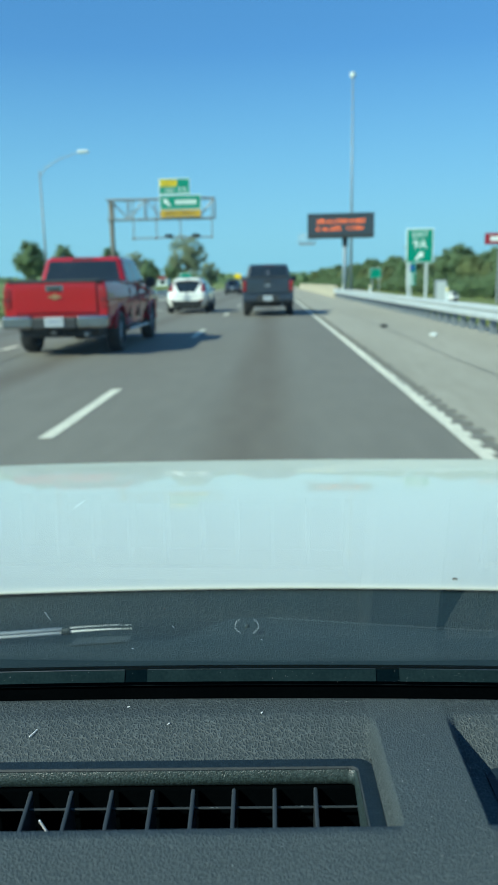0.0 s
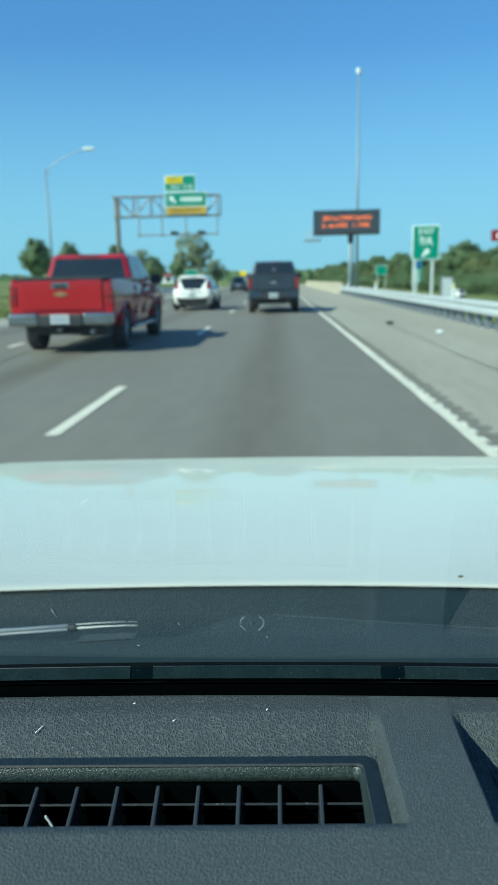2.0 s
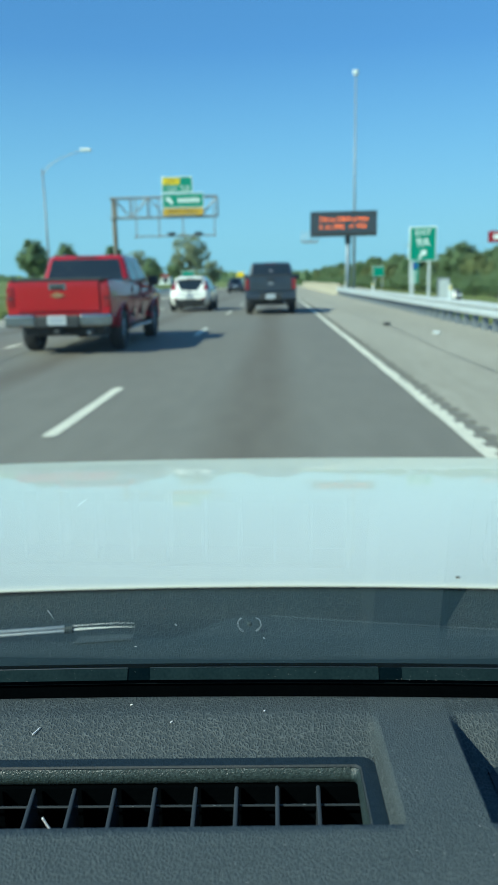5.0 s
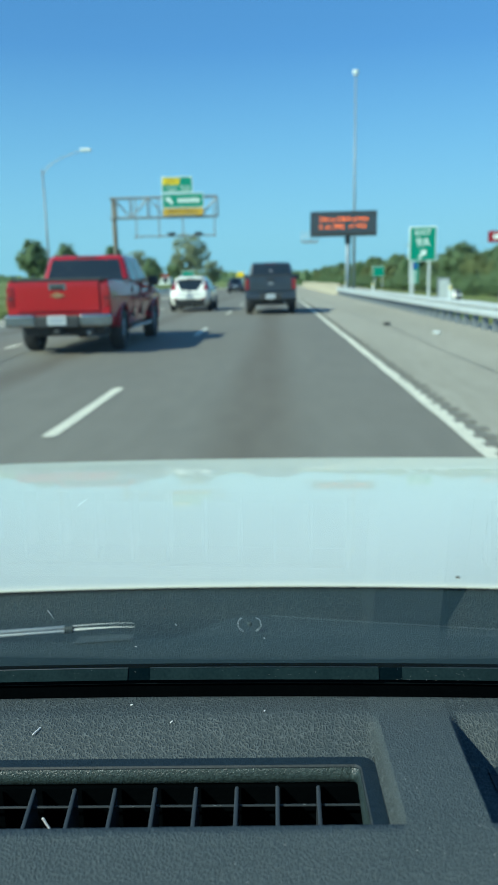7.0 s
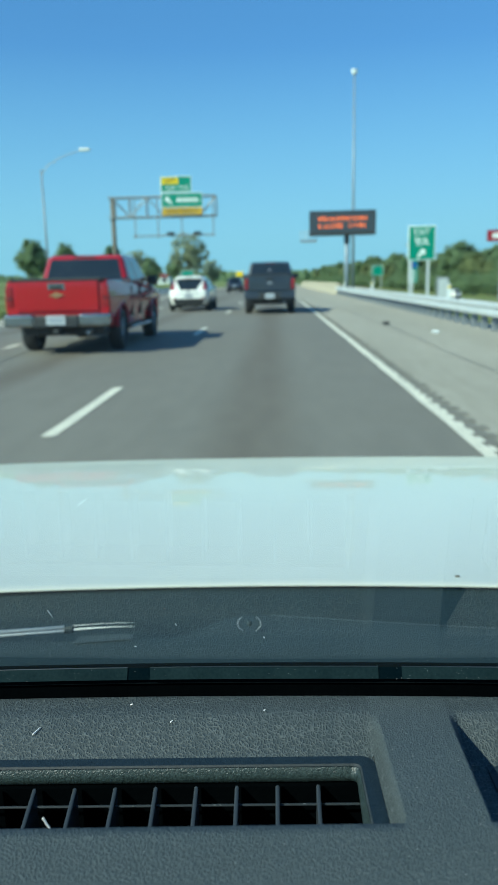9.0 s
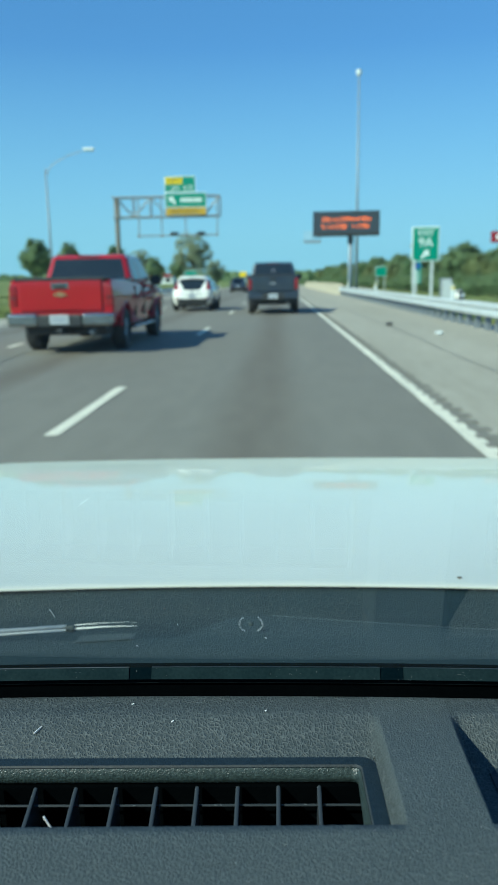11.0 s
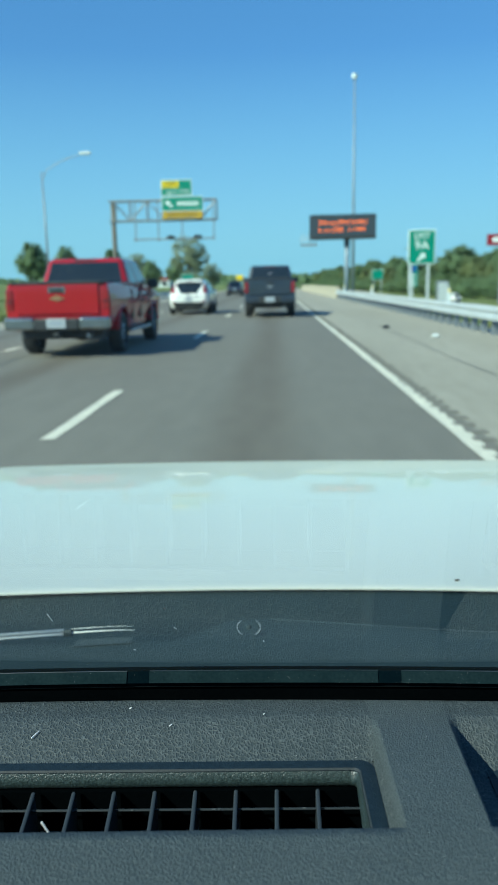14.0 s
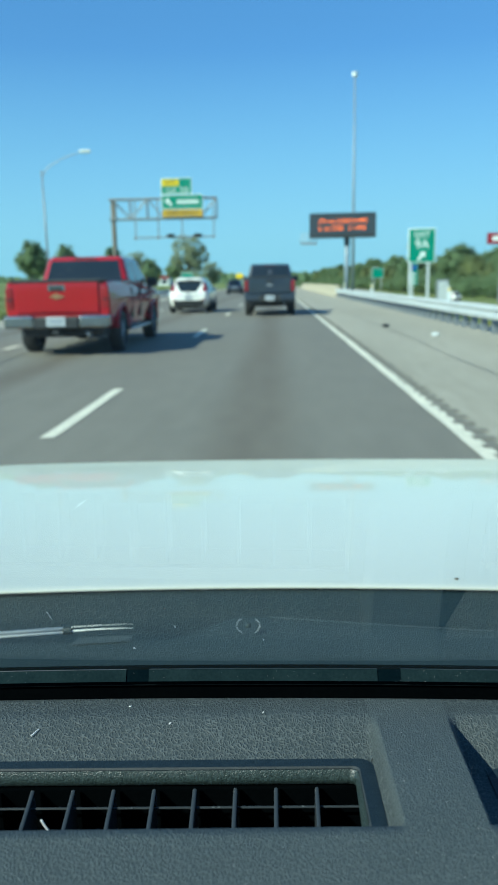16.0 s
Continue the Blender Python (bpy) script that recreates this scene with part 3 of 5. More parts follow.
# hood: slopes gently, then rolls over to the nose
def hood_line():
    y, z, out = 0.80, 0.9625, []
    for i in range(240):
        u = y - 0.80
        slope = 2.6 + 5.0 * u + 2.0 * u ** 3 + (26 * (u - 1) if u > 1 else 0)
        out.append((y, z))
        y += 0.006
        z -= 0.006 * math.tan(radians(min(slope, 70)))
    return out


profile = hood_line()
bm = bmesh.new()
cols = steps(-0.86, 0.86, 120)
rim = [(0.86, 0.936), (0.81, 0.9505), (0.7945, 0.9512), (0.791, 0.9525), (0.7913, 0.9545), (0.793, 0.9556)]
line = [(y, z + 0.0075) for y, z in rim] + profile[1:]
sheet = [[bm.verts.new((x, y - 0.02 * (x / 0.86) ** 2 * smooth_step(0.9, 2.1, y) - 0.11 * x * x * smooth_step(1.0, 0.8, y), z - 0.0075 * (x / 0.86) ** 2 - 0.05 * smooth_step(0.7, 0.9, abs(x)))) for x in cols] for y, z in line]
for p, q in zip(sheet, sheet[1:]):
    for i in range(len(cols) - 1):
        bm.faces.new((p[i], p[i + 1], q[i + 1], q[i]))
part("hood", bm, HOOD_PAINT, own, "glossy white hood", smooth=True)
part("nose", prism([(1.2, 0.35), (2.16, 0.35), (2.16, 0.58), (2.06, 0.66), (1.2, 0.74)], -0.66, 0.66, 0.05), WHITE_PAINT, own, "white front end")
# cowl between hood and glass
bm = grid(steps(-0.82, 0.82, 20), steps(0.40, 0.86, 24), lambda x, y: 0.9575 - 0.023 * smooth_step(0.792, 0.755, y) + 0.040 * smooth_step(0.70, 0.48, y) - 0.01 * (x / 0.8) ** 2)
part("cowl", bm, COWL, own, "black plastic cowl below the glass", smooth=True)
def ledge_front(x):
    return 0.676 + 0.05 * min(0.0, x + 0.12) + 0.052 * smooth_step(-0.115, -0.035, x) - 0.032 * smooth_step(-0.02, 0.20, x)


# raised ledge that carries the paler colour of the sunlit zone
bm = bmesh.new()
cols = steps(-0.8, 0.8, 120)
rows = [[bm.verts.new((x, f(x), z)) for x in cols] for f, z in ((lambda x: 0.56, 0.9550), (ledge_front, 0.9550), (lambda x: ledge_front(x) + 0.002, 0.9535), (lambda x: ledge_front(x) + 0.002, 0.930))]
for a, b in zip(rows, rows[1:]):
    for i in range(len(cols) - 1):
        bm.faces.new((a[i], a[i + 1], b[i + 1], b[i]))
part("cowl_ledge", bm, LEDGE, own, "smooth ledge of the cowl, painted paler as if sunlit")
part("cowl_tab", slab([(-0.203, 0.664, 0.9562), (-0.146, 0.672, 0.9562), (-0.146, 0.683, 0.9568), (-0.199, 0.678, 0.9568)], 0.0003), TAB, own, "paler plastic tab")
bm = bmesh.new()
pts = [(x, 0.7262 - 0.0255 * (x + 0.01) / 0.17 + 0.06 * max(0.0, x - 0.11) ** 1.5, 0.9556) for x in steps(-0.01, 0.24, 12)]
for a, b in zip(pts, pts[1:]):
    tube(bm, a, b, 0.00026, n=5)
part("cowl_bead", bm, BEAD, own, "thin pale bead along the cowl")
bm = bmesh.new()
tube(bm, (-0.60, 0.700, 0.9270), (-0.217, 0.690, 0.9603), 0.0022, n=12)
wiper = part("wiper_arm", bm, STEEL, own, "grey wiper arm lying on the cowl", smooth=True)
# thin white tube added along the arm for its highlight
part("arm_edge", atube((-0.60, 0.6975, 0.9235), (-0.217, 0.6875, 0.9577), 0.0016, n=10), WIPER, wiper, "white strip painted for the arm's highlight", smooth=True)
part("wiper_joint", atube((-0.217, 0.69, 0.9585), (-0.209, 0.69, 0.9590), 0.0042, n=12), COWL, wiper)
for lift, r in ((0.0, 0.0012), (0.0042, 0.0005)):
    bm = bmesh.new()
    pts = [(x, 0.689, 0.9585 + lift + 0.0032 * math.sin((x + 0.209) / 0.085 * 2.2)) for x in steps(-0.209, -0.146, 10)]
    for k, (a, b) in enumerate(zip(pts, pts[1:])):
        tube(bm, a, b, r * (1 - 0.08 * k), r * (1 - 0.08 * (k + 1)), n=8)
    part("wiper_blade", bm, WIPER, wiper)
bm = bmesh.new()
bmesh.ops.create_uvsphere(bm, u_segments=14, v_segments=8, radius=0.0028)
bmesh.ops.translate(bm, verts=bm.verts, vec=(-0.030, 0.683, 0.9675))
nozzle = part("washer_nozzle", bm, LEDGE, own, "small round washer nozzle", smooth=True)
for s in (-1, 1):
    bm = bmesh.new()
    pts = [(-0.030 + s * 0.0115 * math.cos(a), 0.683, 0.9672 + 0.0090 * math.sin(a)) for a in steps(-1.0, 0.9, 8)]
    for a, b in zip(pts, pts[1:]):
        tube(bm, a, b, 0.00036, n=5)
    part("nozzle_rib", bm, PLATE, nozzle, "thin bright rib")
part("leaf_scrap", abox(0.2030, 0.2080, 0.811, 0.814, 0.9610, 0.9628), BARK, own, "brown scrap on the hood")
# closed cabin round the camera: roof, pillars, sides, back
CABIN = material("cabin_lining", (0.10, 0.10, 0.095), 0.9, second=(0.13, 0.13, 0.12), scale=10)
head = glass_point(0, 1)
part("roof_lining", abox(-0.72, 0.72, -2.1, head.y + 0.02, head.z, head.z + 0.03, 0.01), CABIN, own, "grey roof lining")
part("roof", abox(-0.76, 0.76, -2.2, head.y + 0.035, head.z + 0.032, head.z + 0.075, 0.03, 3), WHITE_PAINT, own, "white roof")
part("cabin_floor", abox(-0.80, 0.80, -2.2, 0.36, 0.30, 0.35), CABIN, own, "dark grey floor lining")
part("cabin_back", abox(-0.80, 0.80, -2.24, -2.18, 0.35, head.z), CABIN, own, "dark grey rear lining")
part("tailgate", abox(-0.86, 0.86, -2.34, -2.245, 0.40, 1.10, 0.04, 3), WHITE_PAINT, own, "white tailgate")
for y in (-0.75,):
    for x in (-0.40, 0.40):
        seat = part("seat", abox(x - 0.27, x + 0.27, y - 0.25, y + 0.28, 0.50, 0.68, 0.06, 3), CABIN, own, "dark cloth seat")
        part("backrest", abox(x - 0.25, x + 0.25, y - 0.40, y - 0.26, 0.60, 1.22, 0.06, 3), CABIN, seat)
SIDE = ([(2.12, 0.40), (2.14, 0.62), (2.02, 0.74), (1.85, 0.785), (0.90, 0.875), (0.50, 0.94), (0.34, 1.05), (-2.10, 1.10), (-2.30, 1.00), (-2.33, 0.45)]
        + [(-1.45 - 0.44 * math.cos(t), 0.36 + 0.44 * math.sin(t)) for t in steps(0.15, math.pi - 0.15, 12)] + [(-0.95, 0.30), (0.98, 0.30)]
        + [(1.46 - 0.42 * math.cos(t), 0.36 + 0.42 * math.sin(t)) for t in steps(0.15, math.pi - 0.15, 12)])
for s in (-1, 1):
    flank = part("flank", prism(SIDE, *sorted((s * 0.81, s * 0.90)), 0.03, 2), WHITE_PAINT, own, "white car side")
    for y in (0.30, -0.72, -1.60):
        part("door_seam", abox(*sorted((s * 0.88, s * 0.9015)), y, y + 0.008, 0.42, 1.03), BLACK_TRIM, flank)
    for y in (-0.55, -1.45):
        part("door_handle", abox(*sorted((s * 0.90, s * 0.925)), y - 0.09, y + 0.09, 0.92, 0.95, 0.008), CHROME, flank)
    part("mirror", abox(*sorted((s * 0.92, s * 1.10)), 0.10, 0.22, 1.02, 1.16, 0.04, 3), WHITE_PAINT, own, "white wing mirror")
    front = part("pillar", atube((s * 0.80, GLASS_BASE[0] + 0.04, 1.03), (s * 0.74, head.y, head.z + 0.04), 0.03, n=8), WHITE_PAINT, own, "white pillar")
    for y in (-0.75, -2.05):
        part("pillar", atube((s * 0.82, y, 1.06), (s * 0.74, y, head.z + 0.04), 0.035, n=8), BLACK_TRIM, own, "black pillar")
    part("headlight", abox(*sorted((s * 0.55, s * 0.84)), 2.02, 2.15, 0.60, 0.70, 0.03, 3), CHROME, own, "clear headlight")


# ---- vehicles on the road ----
def arch(yc, r, z0, n=12, rev=True):
    """Points of a wheel arch along the sill, from front to back."""
    a = [(yc + r * math.cos(t), z0 + r * math.sin(t)) for t in steps(0.12, math.pi - 0.12, n)]
    return a if rev else a[::-1]


def wheel(parent, x, y, r, w, side, rim_r=0.62):
    bm = bmesh.new()
    prof = [(rim_r * r, -w / 2), (r * 0.93, -w / 2), (r, -w * 0.36), (r, w * 0.36), (r * 0.93, w / 2), (rim_r * r, w / 2)]
    n = 28
    rings = [[bm.verts.new((q, p * math.cos(i * math.tau / n), p * math.sin(i * math.tau / n))) for p, q in prof] for i in range(n)]
    for i in range(n):
        a, b = rings[i], rings[(i + 1) % n]
        for j in range(len(prof)):
            k = (j + 1) % len(prof)
            bm.faces.new((a[j], a[k], b[k], b[j]))
    bmesh.ops.recalc_face_normals(bm, faces=bm.faces)
    tyre = part("wheel", bm, RUBBER, parent, "black tyre on an alloy rim", smooth=True)
    tyre.matrix_basis = pose(x, y, r)
    bm = bmesh.new()
    o = side * w * 0.36
    tube(bm, (o - side * 0.10, 0, 0), (o - side * 0.08, 0, 0), rim_r * r, n=24)
    tube(bm, (o - side * 0.08, 0, 0), (o, 0, 0), 0.07, 0.06, n=12)
    for i in range(6):
        a = i * math.tau / 6
        d = Vector((0, math.cos(a), math.sin(a)))
        tube(bm, d * 0.05 + Vector((o - side * 0.01, 0, 0)), d * rim_r * r + Vector((o - side * 0.02, 0, 0)), 0.032, 0.026, n=6)
    part("rim", bm, RIM, tyre, "grey alloy rim")


for s in (-1, 1):
    for y in (-1.45, 1.46):
        wheel(own, s * 0.79, y, 0.36, 0.22, s)


def cab(parent, paint, base_y, roof_y, zb, zr, wb, wr, name="cab", soft=0.09):
    """A tapered greenhouse with rounded edges: base and roof ranges of y, heights, half widths."""
    bm = bmesh.new()
    v = [bm.verts.new((s * w, y, z)) for (ya, yb), z, w in ((base_y, zb, wb), (roof_y, zr, wr)) for y in (ya, yb) for s in (-1, 1)]
    fs = [bm.faces.new([v[i] for i in f]) for f in ((0, 1, 5, 4), (3, 2, 6, 7), (2, 0, 4, 6), (1, 3, 7, 5), (4, 5, 7, 6), (0, 2, 3, 1))]
    bmesh.ops.recalc_face_normals(bm, faces=bm.faces)
    bmesh.ops.bevel(bm, geom=[e for e in bm.edges], offset=soft, segments=4, affect="EDGES", profile=0.6)
    return part(name, bm, paint, parent, smooth=False)


def cut_rows(bm, heights):
    """Cuts level rows into a body, so that its flanks can curve."""
    for z in heights:
        bmesh.ops.bisect_plane(bm, geom=bm.verts[:] + bm.edges[:] + bm.faces[:], plane_co=(0, 0, z), plane_no=(0, 0, 1))


def panel_on(p00, p10, p11, p01, u0, u1, v0, v1, thick=0.012, out=0.004):
    """A plate on the quad p00 p10 p11 p01, over a stretch of it."""
    q = [Vector(p) for p in (p00, p10, p11, p01)]
    at = lambda u, v: (q[0] * (1 - u) + q[1] * u) * (1 - v) + (q[3] * (1 - u) + q[2] * u) * v
    c = [at(u0, v0), at(u1, v0), at(u1, v1), at(u0, v1)]
    nrm = (c[1] - c[0]).cross(c[3] - c[0]).normalized()
    return slab([p + nrm * (out - thick) for p in c], thick)


def plate(parent, x, y, z, w=0.31, h=0.155):
    p = part("number_plate", abox(x - w / 2, x + w / 2, y - 0.012, y, z - h / 2, z + h / 2, 0.004), PLATE, parent, "pale number plate")
    bm = bmesh.new()
    for i in range(6):
        a = x - 0.115 + i * 0.04
        box(bm, a, a + 0.026, y - 0.015, y - 0.012, z - 0.035, z + 0.035)
    part("plate_bars", bm, INK, p, "dark bars on the plate")


def pickup(m, label, paint, chrome_bumper, group):
    car = thing("pickup_truck", m, label, "pickup truck", group)
    W, r = 1.0, 0.40
    yr, yf = 1.20, 4.85
    side = ([(0.08, 0.58), (0.08, 1.34), (0.14, 1.39), (2.05, 1.39), (2.10, 1.35), (4.25, 1.30), (5.30, 1.20), (5.72, 1.10), (5.82, 0.80), (5.80, 0.52)]
            + arch(yf, 0.50, 0.42) + [(yf - 0.56, 0.46), (yr + 0.56, 0.46)] + arch(yr, 0.50, 0.42) + [(yr - 0.56, 0.52)])
    bm = prism(side, -W, W, 0.07, 3)
    cut_rows(bm, (0.62, 0.74, 0.86, 0.98, 1.10, 1.20, 1.29))
    body = part("body", bm, paint, car, smooth=True)
    # rounded flanks: pull sills and rails in
    for v in body.data.vertices:
        k = 1 - 0.09 * smooth_step(0.98, 0.40, v.co.z) - 0.06 * smooth_step(0.98, 1.42, v.co.z)
        v.co.x *= k
    body.data.set_sharp_from_angle(angle=radians(40))
    part("underside", abox(-0.80, 0.80, 0.3, 5.5, 0.34, 0.60, 0.04), BLACK_TRIM, car, "dark chassis")
    by, ry, zb, zr, wb, wr = (2.06, 4.45), (2.26, 3.72), 1.31, 1.90, 0.955, 0.79
    cab(car, paint, by, ry, zb, zr, wb, wr, soft=0.13)
    back = ((-wb, by[0], zb), (wb, by[0], zb), (wr, ry[0], zr), (-wr, ry[0], zr))
    part("rear_window", panel_on(*back, 0.065, 0.935, 0.06, 0.85), CAR_GLASS, car, "dark tinted rear window")
    if not chrome_bumper:
        part("sticker", panel_on(*back, 0.46, 0.54, 0.43, 0.52, 0.012, 0.008), CLEAR_LENS, car, "pale sticker on the rear window")
    part("brake_light", panel_on(*back, 0.36, 0.64, 0.90, 0.955, 0.02, 0.012), DARK_LENS, car, "dark red high brake light")
    front = ((wb, by[1], zb), (-wb, by[1], zb), (-wr, ry[1], zr), (wr, ry[1], zr))
    part("front_window", panel_on(*front, 0.06, 0.94, 0.08, 0.92), CAR_GLASS, car, "dark windshield")
    for s in (-1, 1):
        q = ((s * wb, by[0], zb), (s * wb, by[1], zb), (s * wr, ry[1], zr), (s * wr, ry[0], zr))
        for u0, u1 in ((0.10, 0.40), (0.44, 0.83)):
            a, b = (u0, u1) if s > 0 else (1 - u1, 1 - u0)
            qq = q if s > 0 else (q[1], q[0], q[3], q[2])
            part("side_window", panel_on(*qq, a, b, 0.10, 0.86), CAR_GLASS, car, "dark side window")
        part("mirror", abox(*sorted((s * 0.98, s * 1.22)), 4.02, 4.16, 1.24, 1.46, 0.04, 2), BLACK_TRIM, car, "black wing mirror")
        part("tail_light", abox(*sorted((s * 0.835, s * 0.972)), 0.058, 0.14, 0.90, 1.27, 0.02, 2), RED_LENS, car, "tall red tail light")
        part("reverse_light", abox(*sorted((s * 0.86, s * 0.94)), 0.050, 0.07, 1.02, 1.08, 0.006), DARK_LENS, car, "dark reversing lens")
        for y in (2.95, 3.95):
            part("door_handle", abox(*sorted((s * 0.985, s * 1.012)), y - 0.20, y, 1.10, 1.15, 0.01), BLACK_TRIM, car)
        for y in (2.16, 3.10, 4.28):
            part("door_seam", abox(*sorted((s * 0.95, s * 1.0015)), y, y + 0.012, 0.62, 1.24), BLACK_TRIM, car)
        part("running_board", abox(*sorted((s * 0.86, s * 1.02)), 1.85, 4.2, 0.36, 0.42, 0.02), CHROME if chrome_bumper else BLACK_TRIM, car)
        for y in (yr, yf):
            wheel(car, s * 0.86, y, r, 0.27, s)
            bm = bmesh.new()
            lip = [(s * (0.965 + 0.02 * math.sin(t)), y + 0.515 * math.cos(t), 0.42 + 0.515 * math.sin(t)) for t in steps(0.12, math.pi - 0.12, 14)]
            for a, b in zip(lip, lip[1:]):
                tube(bm, a, b, 0.035, n=6)
            part("wheel_arch", bm, paint, car, smooth=True)
    # tailgate, rail and bumper
    gate = part("tailgate", abox(-0.79, 0.79, 0.045, 0.12, 0.80, 1.365, 0.03, 3), paint, car)
    if chrome_bumper:
        part("handle_bezel", abox(-0.165, 0.165, 0.036, 0.05, 1.20, 1.325, 0.014), CHROME, gate, "bright bezel round the handle")
    part("handle", abox(-0.125, 0.125, 0.026, 0.05, 1.205, 1.295, 0.012), BLACK_TRIM, gate, "black tailgate handle")
    part("badge", slab([(-0.15, 0.037, 1.105), (0.0, 0.037, 1.055), (0.15, 0.037, 1.105), (0.0, 0.037, 1.165)], 0.012), GOLD if chrome_bumper else DULL_STEEL, gate, "plain badge")
    part("gate_crease", abox(-0.70, 0.70, 0.040, 0.06, 0.885, 0.90, 0.004), paint, gate)
    part("bed_rail", abox(-0.86, 0.86, 0.035, 0.16, 1.355, 1.42, 0.02), BLACK_TRIM, car, "black rail along the tailgate top")
    for s in (-1, 1):
        part("bed_rail", abox(*sorted((s * 0.84, s * 0.94)), 0.10, 2.04, 1.375, 1.405, 0.012), BLACK_TRIM, car, "black bed side rail")
    mat = CHROME if chrome_bumper else GREY_PAINT
    bump = part("bumper", abox(-0.985, -0.42, -0.13, 0.12, 0.53, 0.77, 0.05, 3), mat, car, "rear bumper end")
    part("bumper", abox(0.42, 0.985, -0.13, 0.12, 0.53, 0.77, 0.05, 3), mat, car, "rear bumper end")
    part("bumper_step", abox(-0.42, 0.42, -0.11, 0.12, 0.52, 0.74, 0.03, 2), BLACK_TRIM, car, "black bumper step")
    plate(car, 0.0, -0.112, 0.655, 0.36, 0.18)
    part("hitch", abox(-0.06, 0.06, -0.16, 0.3, 0.40, 0.49, 0.015), BLACK_TRIM, car, "tow hitch")
    part("exhaust", atube((0.55, 0.02, 0.42), (0.55, 1.2, 0.44), 0.04, n=12), DULL_STEEL, car)
    part("spare_wheel", atube((0, 0.45, 0.44), (0, 0.45, 0.62), 0.36, n=20), RUBBER, car, "spare tyre under the bed")
    return car


def along(table, z):
    """A value read off a table of (z, value), with a soft run between its rows."""
    for (z0, a), (z1, b) in zip(table, table[1:]):
        if z <= z1:
            return a + (b - a) * max(0.0, min(1.0, (z - z0) / (z1 - z0)))
    return table[-1][1]


SUV_REAR = ((0.30, 0.07), (0.45, 0.02), (0.62, 0.0), (0.80, 0.03), (0.95, 0.08), (1.05, 0.15), (1.30, 0.40), (1.50, 0.58), (1.60, 0.62), (1.66, 0.80))
SUV_FRONT = ((0.30, 4.38), (0.60, 4.46), (0.80, 4.36), (0.92, 4.10), (1.02, 3.30), (1.30, 2.86), (1.55, 2.40), (1.66, 2.10))
SUV_WIDE = ((0.30, 0.80), (0.50, 0.885), (0.75, 0.90), (0.95, 0.885), (1.05, 0.86), (1.30, 0.755), (1.50, 0.665), (1.60, 0.60), (1.66, 0.50))


def suv_point(x, z, out=0.0):
    """A point of the rear of the shell at x across and z up, pushed out towards the rear."""
    w, a, b = along(SUV_WIDE, z), along(SUV_REAR, z), along(SUV_FRONT, z)
    u = min(0.985, abs(x) / w)
    return Vector((x, a + (b - a) / 2 * (1 - (1 - u ** 8) ** 0.125) - out, z))


def rear_patch(low, high, z0, z1, out, thick=0.02, n=8):
    """A panel that follows the rear of the shell, between x ranges at its foot and its head."""
    bm = bmesh.new()
    rows = []
    for k in range(n + 1):
        v = k / n
        a, b = low[0] + (high[0] - low[0]) * v, low[1] + (high[1] - low[1]) * v
        rows.append([[bm.verts.new(suv_point(x, z0 + (z1 - z0) * v, d)) for x in steps(a, b, n)] for d in (out, out - thick)])
    for p, q in zip(rows, rows[1:]):
        for i in range(n):
            bm.faces.new((p[0][i], p[0][i + 1], q[0][i + 1], q[0][i]))
            bm.faces.new((p[1][i + 1], p[1][i], q[1][i], q[1][i + 1]))
        for e in (0, n):
            bm.faces.new((p[0][e], q[0][e], q[1][e], p[1][e]))
    for r in (rows[0], rows[-1]):
        for i in range(n):
            bm.faces.new((r[0][i], r[0][i + 1], r[1][i + 1], r[1][i]))
    bmesh.ops.recalc_face_normals(bm, faces=bm.faces)
    return bm


